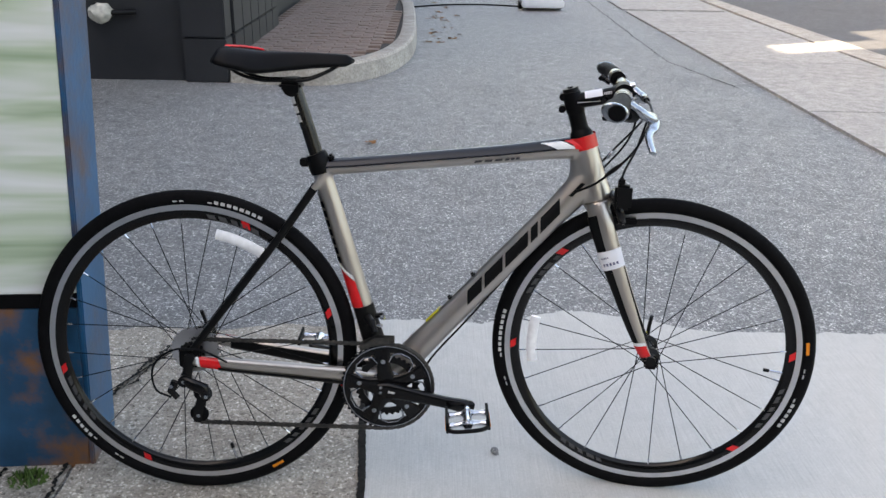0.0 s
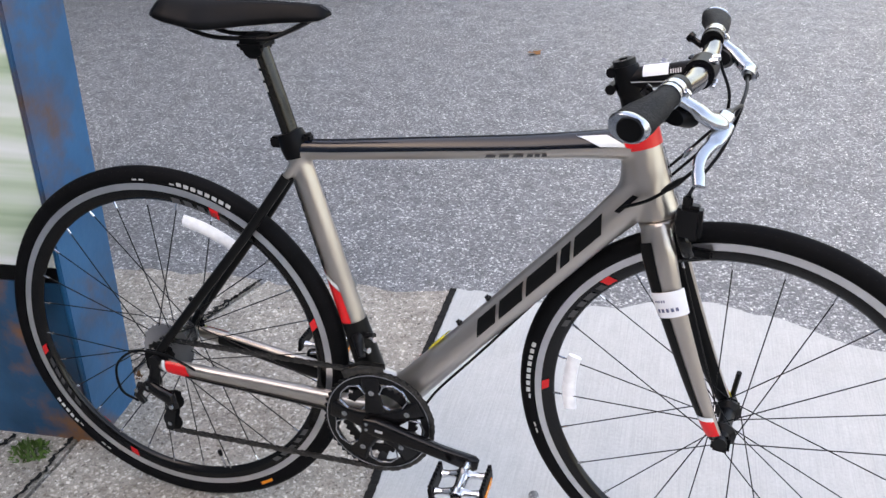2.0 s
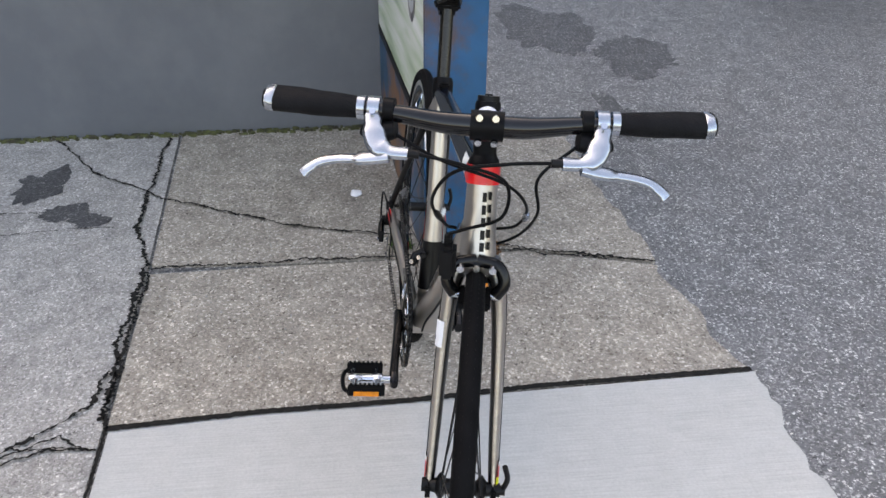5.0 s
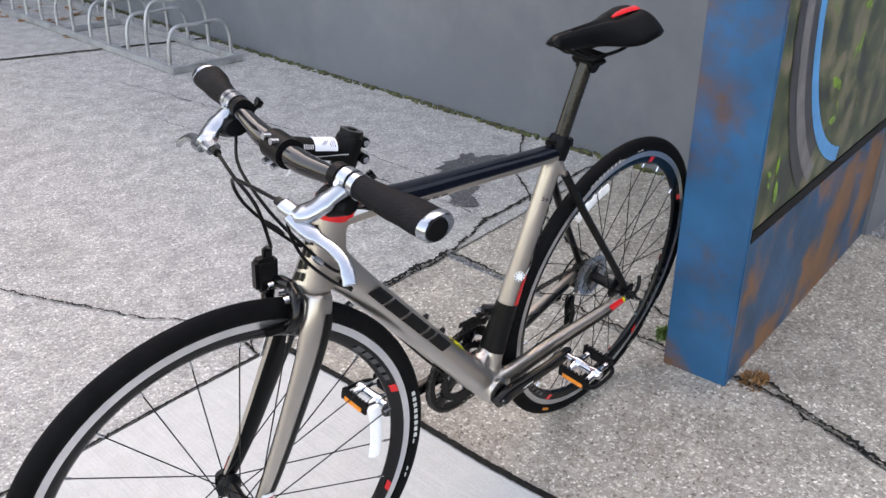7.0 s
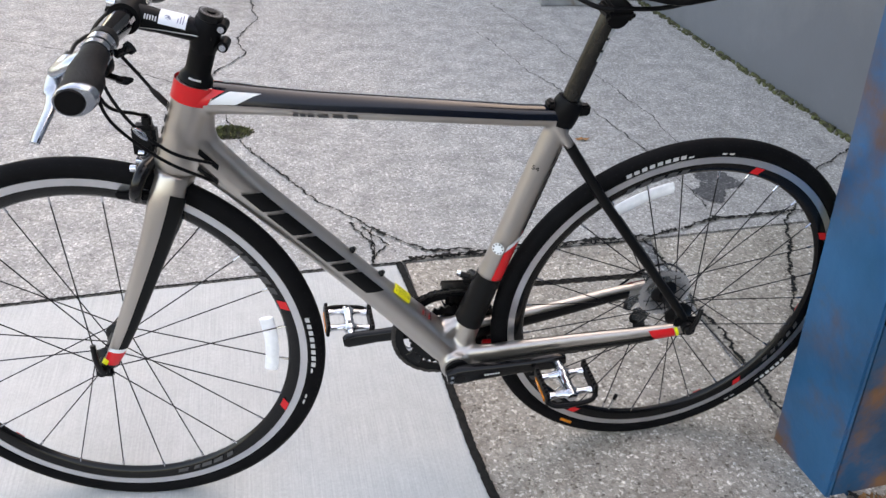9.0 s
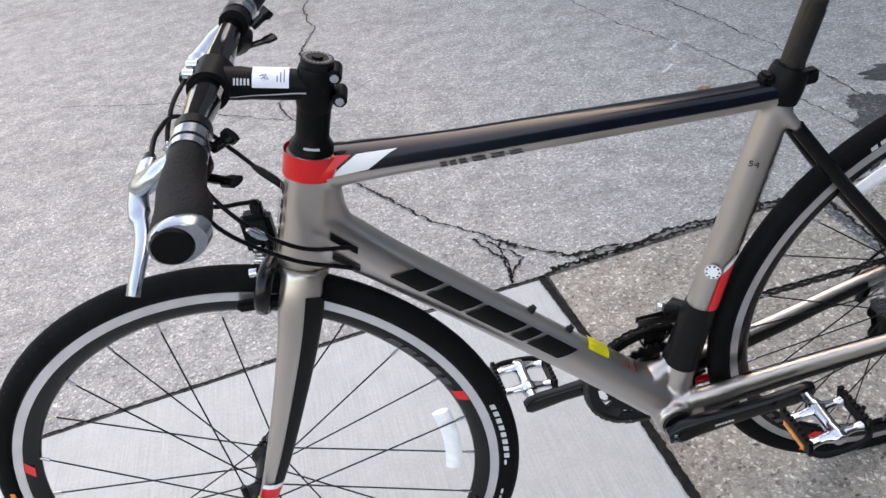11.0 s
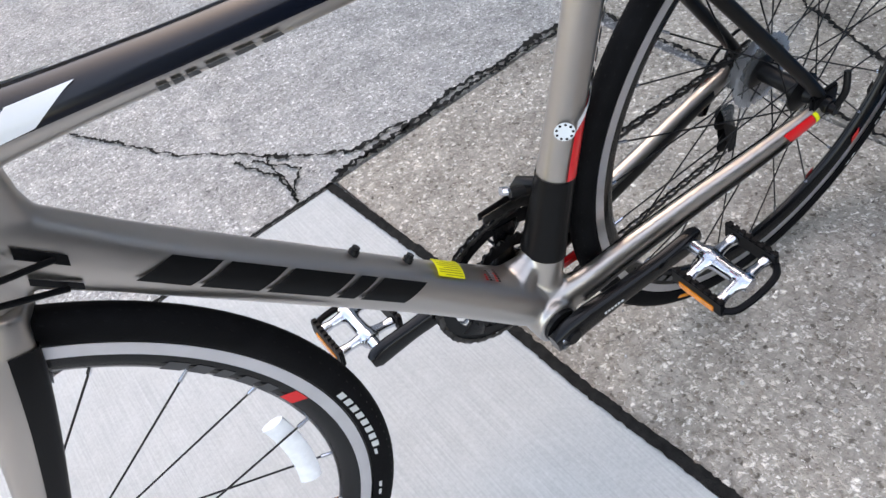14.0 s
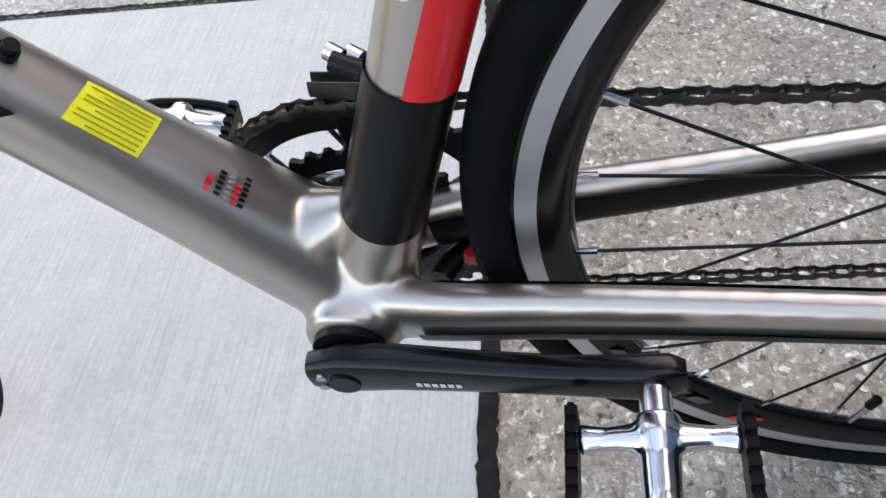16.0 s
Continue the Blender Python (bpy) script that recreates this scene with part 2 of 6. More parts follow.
GRIP_RUBBER = material("grip_rubber", (0.0065, 0.0065, 0.0075), 0.6, vary=0.2, scale=60, bump=0.7, bump_scale=420, spec=0.1)
RED = material("red_gloss", (0.68, 0.012, 0.016), 0.28, vary=0.05, coat=0.35, spec=0.3)
WHITE = material("white_gloss", (0.72, 0.75, 0.76), 0.3, vary=0.03, coat=0.5)
YELLOW = material("yellow_sticker", (0.75, 0.72, 0.02), 0.5, vary=0.06, scale=20)
YELLOW_DARK = material("sticker_print", (0.3, 0.29, 0.02), 0.6)
PAPER = material("white_paper", (0.75, 0.76, 0.8), 0.7, vary=0.04, scale=20)
INK = material("pencil_ink", (0.12, 0.13, 0.22), 0.7)
LETTER_WHITE = material("printed_white", (0.5, 0.5, 0.5), 0.6)
LETTER_DIM = material("printed_dim", (0.05, 0.05, 0.052), 0.5)
LETTER_GREY = material("printed_grey", (0.22, 0.22, 0.22), 0.6)
DECAL_BLACK = material("decal_black", (0.004, 0.004, 0.0042), 0.32, vary=0.1, spec=0.16)
CHROME = material("polished_alloy", (0.60, 0.62, 0.66), 0.16, 1.0, vary=0.06, scale=20)
SILVER = material("silver_alloy", (0.36, 0.39, 0.43), 0.24, 0.95, vary=0.06, scale=20)
TRACK = material("brake_track_alloy", (0.6, 0.6, 0.615), 0.28, 0.9, vary=0.06, scale=30, bump=0.1, bump_scale=800)
CHAIN_STEEL = material("oily_chain_steel", (0.07, 0.067, 0.064), 0.38, 0.85, vary=0.35, scale=80)
CARBON = material("glossy_carbon", (0.010, 0.009, 0.007), 0.22, 0.0, vary=0.3, scale=60, coat=0.08, spec=0.3)
REFLECT = material("white_reflector", (0.85, 0.86, 0.88), 0.4, vary=0.08, scale=90)
ORANGE = material("amber_reflector", (0.75, 0.22, 0.01), 0.25, vary=0.15, scale=90, coat=0.5)
GALVANISED = material("galvanised_steel", (0.36, 0.37, 0.38), 0.5, 0.6, vary=0.2, scale=12, second=(0.22, 0.16, 0.12), second_scale=9, second_at=(0.6, 0.75))
WHITE_PLASTIC = material("white_plastic", (0.6, 0.63, 0.68), 0.5, vary=0.08, scale=6)
RAG = material("pale_rag", (0.5, 0.48, 0.42), 0.9, vary=0.25, scale=25, bump=0.6, bump_scale=60)
BED_GREEN = material("dull_grass", (0.05, 0.06, 0.02), 0.95, vary=0.5, scale=30)


# ---- helpers for building ----
def part(name, bm, mat, parent=None, label="", m=None, smooth=True):
    """Links a bmesh as one mesh object, under parent if given. m moves its vertices first."""
    if m is not None:
        bmesh.ops.transform(bm, matrix=m, verts=bm.verts)
    bmesh.ops.recalc_face_normals(bm, faces=bm.faces)
    me = bpy.data.meshes.new(name)
    bm.to_mesh(me)
    bm.free()
    me.materials.append(mat)
    if smooth:
        me.polygons.foreach_set("use_smooth", [True] * len(me.polygons))
        me.set_sharp_from_angle(angle=radians(38))
    ob = new(name, me)
    if parent is not None:
        ob.parent = parent
    return ob


def box(bm, lo, hi, bevel=0.0):
    r = bmesh.ops.create_cube(bm, size=1.0)
    size = [hi[i] - lo[i] for i in range(3)]
    for v in r["verts"]:
        v.co = Vector([lo[i] + (v.co[i] + 0.5) * size[i] for i in range(3)])
    if bevel:
        edges = list({e for v in r["verts"] for e in v.link_edges})
        bmesh.ops.bevel(bm, geom=edges, offset=bevel, segments=2, affect="EDGES")
    return bm


def prism(bm, pts, z0, z1):
    """A plate with the outline pts (x, y), from z0 to z1."""
    low = [bm.verts.new((x, y, z0)) for x, y in pts]
    top = [bm.verts.new((x, y, z1)) for x, y in pts]
    bm.faces.new(low[::-1])
    bm.faces.new(top)
    for i in range(len(pts)):
        j = (i + 1) % len(pts)
        bm.faces.new((low[i], low[j], top[j], top[i]))
    return bm


def curve_through(pts, k=8):
    """Catmull-Rom points through pts."""
    p = [Vector(q) for q in pts]
    p = [p[0] * 2 - p[1], *p, p[-1] * 2 - p[-2]]
    out = []
    for i in range(1, len(p) - 2):
        for j in range(k):
            t = j / k
            a, b, c, d = p[i - 1], p[i], p[i + 1], p[i + 2]
            out.append(0.5 * (2 * b + (c - a) * t + (2 * a - 5 * b + 4 * c - d) * t * t + (3 * b - a - 3 * c + d) * t**3))
    out.append(p[-2])
    return out


class Tube:
    """A swept tube. pts: centres; radii: (half width across, half depth) for each centre; across: a fixed side way."""

    def __init__(self, pts, radii, across=(0, 1, 0)):
        self.p = [Vector(q) for q in pts]
        self.r = [(q, q) if isinstance(q, (int, float)) else q for q in radii]
        self.across = Vector(across) if across else None
        self.frames = []
        last = None
        for i in range(len(self.p)):
            way = (self.p[min(i + 1, len(self.p) - 1)] - self.p[max(i - 1, 0)]).normalized()
            if self.across is not None:
                side = (self.across - way * self.across.dot(way)).normalized()
            else:
                ref = last if last is not None else (Vector((0, 0, 1)) if abs(way.z) < 0.9 else Vector((1, 0, 0)))
                side = (ref - way * ref.dot(way)).normalized()
            last = side
            self.frames.append((side, way.cross(side).normalized()))

    def at(self, u, angle, off=0.0):
        """A place on the surface: u from 0 to 1 along, angle in degrees from the side way."""
        f = max(0.0, min(0.99999, u)) * (len(self.p) - 1)
        i, w = int(f), f - int(f)
        mixed = lambda a, b: a * (1 - w) + b * w
        c = mixed(self.p[i], self.p[i + 1])
        a, b = mixed(self.r[i][0], self.r[i + 1][0]), mixed(self.r[i][1], self.r[i + 1][1])
        s, n = mixed(self.frames[i][0], self.frames[i + 1][0]), mixed(self.frames[i][1], self.frames[i + 1][1])
        t = radians(angle)
        return c + s * ((a + off) * math.cos(t)) + n * ((b + off) * math.sin(t))

    def mesh(self, bm, n=20, caps=True, square=1.0):
        """square below 1 flattens the sides of the section."""
        rings = []
        bent = lambda c: math.copysign(abs(c) ** square, c)
        for (s, m), c, (a, b) in zip(self.frames, self.p, self.r):
            rings.append([bm.verts.new(c + s * (a * bent(math.cos(2 * math.pi * k / n))) + m * (b * bent(math.sin(2 * math.pi * k / n)))) for k in range(n)])
        for a, b in zip(rings, rings[1:]):
            for k in range(n):
                bm.faces.new((a[k], a[(k + 1) % n], b[(k + 1) % n], b[k]))
        if caps:
            bm.faces.new(rings[0][::-1])
            bm.faces.new(rings[-1])
        return bm

    def patch(self, bm, corners, off=0.0016, nu=8, na=6):
        """A thin sheet over the surface between four (u, angle) corners."""
        (u0, a0), (u1, a1), (u2, a2), (u3, a3) = corners
        grid = []
        for i in range(nu + 1):
            s = i / nu
            row = []
            for j in range(na + 1):
                t = j / na
                u = (u0 * (1 - s) + u1 * s) * (1 - t) + (u3 * (1 - s) + u2 * s) * t
                a = (a0 * (1 - s) + a1 * s) * (1 - t) + (a3 * (1 - s) + a2 * s) * t
                row.append(bm.verts.new(self.at(u, a, off)))
            grid.append(row)
        for i in range(nu):
            for j in range(na):
                bm.faces.new((grid[i][j], grid[i + 1][j], grid[i + 1][j + 1], grid[i][j + 1]))
        return bm


def rod(bm, pts, r, n=10, caps=True):
    """A round rod or cable through pts."""
    Tube(pts, [r] * len(pts), None).mesh(bm, n, caps)
    return bm


def lathe(bm, profile, n=96, closed=True):
    """Turns (radius, y) round the y axis."""
    rings = [[bm.verts.new((r * math.cos(2 * math.pi * k / n), y, r * math.sin(2 * math.pi * k / n))) for k in range(n)] for r, y in profile]
    pairs = list(zip(rings, rings[1:])) + ([(rings[-1], rings[0])] if closed else [])
    for a, b in pairs:
        for k in range(n):
            bm.faces.new((a[k], a[(k + 1) % n], b[(k + 1) % n], b[k]))
    if not closed:
        for ring in (rings[0], rings[-1]):
            if profile[rings.index(ring)][0] > 1e-4:
                bm.faces.new(ring)
    return bm


def sector(bm, r0, r1, a0, a1, y, n=10, skew=0.0):
    """A flat piece of a ring in a plane of constant y, between angles in degrees."""
    inner, outer = [], []
    for i in range(n + 1):
        a = radians(a0 + (a1 - a0) * i / n)
        b = radians(a0 + skew + (a1 - a0) * i / n)
        inner.append(bm.verts.new((r0 * math.cos(a), y, r0 * math.sin(a))))
        outer.append(bm.verts.new((r1 * math.cos(b), y, r1 * math.sin(b))))
    for i in range(n):
        bm.faces.new((inner[i], inner[i + 1], outer[i + 1], outer[i]))
    return bm


def tape(bm, pts, width, z, seed, rough=0.5, step=0.006):
    """A ragged strip along a crack or joint on the ground."""
    rng = random.Random(seed)
    line = []
    for (x0, y0), (x1, y1) in zip(pts, pts[1:]):
        k = max(2, int(math.hypot(x1 - x0, y1 - y0) / step))
        line += [(x0 + (x1 - x0) * i / k, y0 + (y1 - y0) * i / k) for i in range(k)]
    line.append(pts[-1])
    left, right = [], []
    for i, (x, y) in enumerate(line):
        x1, y1 = line[min(i + 1, len(line) - 1)]
        x0, y0 = line[max(i - 1, 0)]
        d = Vector((x1 - x0, y1 - y0, 0)).normalized()
        side = Vector((-d.y, d.x, 0))
        jig = rng.uniform(-1, 1) * width * rough * 0.3
        w0, w1 = width * (0.5 + rough * rng.uniform(-0.9, 0.9) * 0.5), width * (0.5 + rough * rng.uniform(-0.9, 0.9) * 0.5)
        if rough >= 0.8:
            s = i * step
            jig += 0.016 * noise.noise(Vector((s * 7, seed * 3.7, 0))) + 0.010 * noise.noise(Vector((s * 26, seed * 3.7, 5)))
            swell = 0.4 + 1.3 * max(0.0, noise.noise(Vector((s * 11, seed * 5.1, 9)))) + 0.5 * rng.random()
            w0, w1 = w0 * swell, w1 * swell
        c = Vector((x, y, z)) + side * jig
        left.append(bm.verts.new(c + side * w0))
        right.append(bm.verts.new(c - side * w1))
    for i in range(len(line) - 1):
        bm.faces.new((left[i], left[i + 1], right[i + 1], right[i]))
    return bm


def structure(ob, label, category):
    return tagged(ob, label, category, kind="structure")


# ---- ground ----
bm = bmesh.new()
box(bm, (-60, -60, -0.5), (60, 60, -0.012))
structure(part("ground", bm, ASPHALT, smooth=False), "grey speckled asphalt lot with worn patches", "ground")


def ragged(x0, x1, y, seed, amount=0.022, step=0.035):
    rng = random.Random(seed)
    out, x, d = [], x0, 0.0
    k = int(abs(x1 - x0) / step)
    for i in range(k + 1):
        d = 0.6 * d + rng.uniform(-1, 1) * amount * 0.6
        out.append((x0 + (x1 - x0) * i / k, (y(x0 + (x1 - x0) * i / k) if callable(y) else y) + d))
    return out


def edge_y(x):
    """Where the asphalt meets the concrete."""
    k = [(-1.95, 0.76), (-1.1, 0.775), (-0.6, 0.805), (-0.2, 0.85), (-0.05, 0.885), (0.3, 0.85), (0.55, 0.945), (0.75, 0.91), (0.95, 0.82), (1.6, 0.79), (3.0, 0.77)]
    return float(np.interp(x, [a for a, _ in k], [b for _, b in k]))


bm = bmesh.new()
prism(bm, [(-0.03, -0.728), (0.3, -0.715), (0.62, -0.69), (1.2, -0.638), (2.68, -0.50), *ragged(2.68, -0.075, edge_y, 3)], -0.1, 0.0)
structure(part("pavement", bm, NEW_CONCRETE, smooth=False), "pale new broom-finished concrete slab", "slab")
bm = bmesh.new()
prism(bm, [(-0.745, -0.772), (-0.04, -0.735), (-0.05, -0.3), (-0.06, 0.1), (-0.09, 0.86), *ragged(-0.1, -0.63, edge_y, 4), (-0.77, 0.4), (-0.75, 0.0), (-0.752, -0.35)], -0.1, -0.002)
structure(part("pavement", bm, OLD_CONCRETE, smooth=False), "worn old concrete slab with exposed stones", "slab")
bm = bmesh.new()
prism(bm, [(-1.95, -0.86), (-0.80, -0.776), (-0.768, -0.35), (-0.76, 0.0), (-0.785, 0.4), (-0.65, 0.79), *ragged(-0.66, -1.95, edge_y, 5)], -0.1, -0.003)
structure(part("pavement", bm, OLD_CONCRETE, smooth=False), "stained cracked old concrete slab beside the wall", "slab")
bm = bmesh.new()
prism(bm, [(-1.95, -4.0), (-0.75, -4.35), (0.03, -4.75), (1.2, -5.3), (2.68, -6.1), (2.68, -0.515), (1.2, -0.65), (0.62, -0.702), (0.3, -0.727), (-0.03, -0.745), (-0.8, -0.786), (-1.95, -0.872)], -0.1, -0.002)
structure(part("pavement", bm, FIELD_CONCRETE, smooth=False), "light worn concrete paving with long cracks", "paving")
bm = bmesh.new()
prism(bm, [(-1.95, -9.5), (2.68, -9.5), (2.68, -6.13), (1.2, -5.33), (0.03, -4.78), (-0.75, -4.38), (-1.95, -4.03)], -0.1, -0.002)
structure(part("pavement", bm, WALK_CONCRETE, smooth=False), "smooth grey concrete paving past a joint", "paving")

JOINTS = [
    ([(-0.02, -0.735), (-0.045, -0.38), (-0.05, 0.0), (-0.072, 0.3), (-0.083, 0.87)], 0.019, 0.16, "slab joint packed with dark dirt"),
    ([(-1.93, -0.905), (-1.08, -0.88), (-0.80, -0.79), (-0.35, -0.784), (-0.03, -0.742)], 0.016, 0.9, "crumbling slab joint full of dirt"),
    ([(-0.03, -0.735), (0.3, -0.721), (0.62, -0.696), (1.2, -0.644), (2.85, -0.51)], 0.008, 0.6, "thin joint along the pale slab"),
    ([(-0.775, -0.78), (-0.775, -0.36), (-0.768, -0.03), (-0.773, 0.42), (-0.645, 0.80)], 0.012, 0.9, "jagged dark crack between old slabs"),
    ([(-1.9, -1.36), (-1.54, -1.13), (-1.29, -0.83), (-1.15, -0.58), (-1.02, -0.36), (-0.94, -0.1), (-0.9, 0.05)], 0.009, 1.0, "wandering dark crack in old concrete"),
    ([(0.38, -1.56), (0.289, -1.386), (0.159, -1.13), (0.03, -0.95), (-0.03, -0.86), (-0.108, -0.80), (-0.25, -0.785)], 0.009, 1.0, "broken crack running to the slab corner"),
    ([(0.055, -0.74), (0.035, -0.86), (0.09, -0.98)], 0.008, 1.0, "short crack near the slab corner"),
    ([(-0.75, -0.775), (-0.4, -0.765), (-0.22, -0.75), (-0.05, -0.755)], 0.012, 1.0, "crumbled joint with loose dirt"),
    ([(0.18, -4.5), (0.23, -3.95), (0.34, -3.5), (0.30, -3.2), (0.40, -2.85), (0.38, -2.6), (0.53, -2.3), (0.47, -2.05), (0.45, -1.82), (0.38, -1.55)], 0.008, 1.0, "long thin crack in the paving"),
    ([(0.03, -0.95), (0.036, -0.82), (0.056, -0.745)], 0.006, 1.0, "hairline crack in the paving"),
    ([(0.52, -2.12), (0.75, -2.32), (1.0, -2.62), (1.5, -2.9)], 0.005, 1.0, "hairline crack in the paving"),
    ([(-1.0, -3.43), (-1.11, -2.68), (-1.17, -2.2), (-1.22, -1.7), (-1.2, -1.2)], 0.005, 1.0, "faint dark line in the paving"),
    ([(-0.78, -2.9), (-0.88, -2.3), (-1.0, -1.8), (-1.05, -1.4), (-1.08, -0.95)], 0.004, 1.0, "faint dark line in the paving"),
    ([(-0.82, 0.3), (-0.735, 0.465), (-0.70, 0.6), (-0.66, 0.78)], 0.010, 1.0, "dirty crack beside the steel post"),
    ([(0.057, -0.95), (-0.01, -0.84), (0.05, -0.76)], 0.008, 1.0, "short jagged crack"),
    ([(-1.95, -4.015), (-0.75, -4.365), (0.03, -4.765), (1.2, -5.31), (2.85, -6.11)], 0.03, 0.5, "wide dark joint between paving fields"),
    ([(2.45, 13.0), (2.3, 8.1), (2.25, 6.2), (2.5, 5.0)], 0.012, 1.0, "old crack in the asphalt"),
]
for i, (pts, width, rough, label) in enumerate(JOINTS):
    z = 0.0035 if i < 16 else -0.009
    structure(part("crack", tape(bmesh.new(), pts, width, z, i, rough), TAR, smooth=False), label, "crack")


def clump(name, x, y, r, count, mat, label, seed, height=0.02):
    """A low clump of moss or weed: many small blades."""
    rng = random.Random(seed)
    bm = bmesh.new()
    for _ in range(count):
        a, d = rng.uniform(0, 6.28), r * math.sqrt(rng.random())
        cx, cy = x + d * math.cos(a) * 1.4, y + d * math.sin(a)
        w, h, t = rng.uniform(0.002, 0.005), height * rng.uniform(0.4, 1.2) * (1.1 - d / r), rng.uniform(0, 6.28)
        lean = (rng.uniform(-0.01, 0.01), rng.uniform(-0.01, 0.01))
        v = [bm.verts.new(q) for q in ((cx - w * math.cos(t), cy - w * math.sin(t), -0.004), (cx + w * math.cos(t), cy + w * math.sin(t), -0.004), (cx + w * 0.6 * math.cos(t) + lean[0], cy + w * 0.6 * math.sin(t) + lean[1], h), (cx - w * 0.6 * math.cos(t) + lean[0], cy - w * 0.6 * math.sin(t) + lean[1], h))]
        bm.faces.new(v)
    return tagged(part(name, bm, mat, smooth=False), label, "weed", kind="stuff")


clump("moss_clump", 0.44, -1.71, 0.06, 900, MOSS, "dark green moss clump growing in a crack", 1, 0.025)
clump("weed", -0.84, 0.015, 0.035, 160, GREEN_LEAF, "small green weeds at the foot of the steel panel", 2, 0.03)
clump("weed", -0.80, 0.30, 0.04, 160, LEAF, "dry brown litter at the foot of the post", 3, 0.02)

STAIN = aggregate("damp_stain", (0.06, 0.06, 0.062), [(0.03, 0.03, 0.03), (0.08, 0.08, 0.08), (0.14, 0.14, 0.14), (0.3, 0.3, 0.29)], 120, 0.7, 0.6, (0.7, 0.7, 0.7), 2.0)


def blot(x, y, rx, ry, z, mat, seed, label):
    """A flat irregular patch on the ground."""
    bm = bmesh.new()
    ring = []
    for k in range(72):
        a = 2 * math.pi * k / 72
        q = 1 + 0.55 * noise.noise(Vector((math.cos(a) * 1.3 + seed * 7.1, math.sin(a) * 1.3, 0))) + 0.3 * noise.noise(Vector((math.cos(a) * 5 + seed, math.sin(a) * 5, 3)))
        ring.append(bm.verts.new((x + rx * q * math.cos(a), y + ry * q * math.sin(a), z)))
    bm.faces.new(ring)
    structure(part("stain", bm, mat, smooth=False), label, "stain")


DAMP_ASPHALT = aggregate("damp_asphalt", (0.075, 0.077, 0.08), [(0.035, 0.035, 0.035), (0.10, 0.10, 0.10), (0.2, 0.2, 0.2), (0.5, 0.5, 0.48)], 120, 0.7, 0.7, (0.7, 0.7, 0.7), 2.0)
blot(-1.45, -1.30, 0.14, 0.10, 0.0, STAIN, 1, "dark damp stain on the concrete")
blot(-1.20, -1.14, 0.07, 0.09, 0.0, STAIN, 2, "dark damp stain on the concrete")
blot(-1.13, -1.05, 0.05, 0.06, 0.0015, STAIN, 6, "small dark stain on the concrete")
blot(-2.85, 1.40, 0.35, 0.22, -0.009, DAMP_ASPHALT, 3, "dark damp patch on the asphalt")
blot(-3.5, 1.05, 0.5, 0.25, -0.009, DAMP_ASPHALT, 4, "dark damp patch on the asphalt")
blot(-1.9, 1.05, 0.3, 0.10, -0.009, DAMP_ASPHALT, 5, "dark damp patch on the asphalt")
CHALK = material("chalk_mark", (0.62, 0.62, 0.6), 0.9, vary=0.3, scale=60)
for pts in ([(-0.80, -1.72), (-0.86, -1.77)], [(-0.91, -1.90), (-0.97, -1.95), (-0.95, -1.99)]):
    structure(part("chalk_mark", tape(bmesh.new(), pts, 0.012, 0.002, 5, 0.6), CHALK, smooth=False), "short white chalk mark on the concrete", "mark")

# ---- grey wall ----
bm = bmesh.new()
box(bm, (-2.2, -9.5, -0.1), (-1.935, 0.18, 3.4))
structure(part("wall_west", bm, GREY_PAINT, smooth=False), "smooth grey painted rendered wall", "wall")
bm = bmesh.new()
rng = random.Random(8)
for i in range(1500):
    y = -9.0 + 9.0 * rng.random()
    x = -1.933 + 0.035 * rng.random() ** 2
    s = rng.uniform(0.004, 0.012)
    box(bm, (x, y - s, -0.004), (x + s, y + s, rng.uniform(0.002, 0.011)))
tagged(part("moss_strip", bm, MOSS, smooth=False), "green moss and grit along the wall foot", "moss", kind="stuff")
# unseen plain walls added to close the west and south and cut light
# added out of view: hides southern sky, darkening the bicycle's right side
bm = bmesh.new()
box(bm, (-9.2, -10.0, -0.1), (2.7, -9.6, 7.0))
structure(part("sky_blocker_south", bm, BROWN_BLOCKER, smooth=False), "plain dark brown wall added out of view to block the southern sky", "wall")
# added sun blockers; the lower one lets a patch of sun reach the footway
bm = bmesh.new()
box(bm, (-9.6, 1.1, -0.1), (-9.2, 2.45, 9.7))
structure(part("sun_blocker_west", bm, PALE_BLOCKER, smooth=False), "plain pale wall added out of view, lower to let a patch of sun past", "wall")
bm = bmesh.new()
box(bm, (-9.6, -30, -0.1), (-9.2, 1.1, 16.0))
structure(part("sun_blocker_south_west", bm, PALE_BLOCKER, smooth=False), "taller plain pale wall added out of view to block the sun", "wall")
bm = bmesh.new()
box(bm, (-9.6, 2.45, -0.1), (-9.2, 40, 16.0))
structure(part("sun_blocker_north_west", bm, PALE_BLOCKER, smooth=False), "taller plain pale wall added out of view to block the sun", "wall")

# ---- dark building, brick bed, footway, road ----
bm = bmesh.new()
box(bm, (-9.0, 5.0, -0.1), (-1.63, 16.0, 5.0))
dark = structure(part("wall_north", bm, DARK_PAINT, smooth=False), "charcoal painted building wall", "wall")
blockm = bmesh.new()
box(blockm, (-0.165, -0.11, 0.004), (0.165, 0.11, 0.331), 0.008)
block0 = None
for i in range(6):
    if block0 is None:
        block0 = part("block", blockm, DARK_PAINT, dark, smooth=False)
        ob = block0
    else:
        ob = new("block", block0.data)
        ob.parent = dark
    ob.matrix_local = pose(-1.61, 5.02, -0.012 + 0.335 * i)
for i in range(6):
    for j in range(6):
        ob = new("block", block0.data)
        ob.parent = dark
        ob.matrix_local = pose(-1.55, 5.37 + 0.335 * j, -0.012 + 0.335 * i, 0, 0, 90)
bm = bmesh.new()
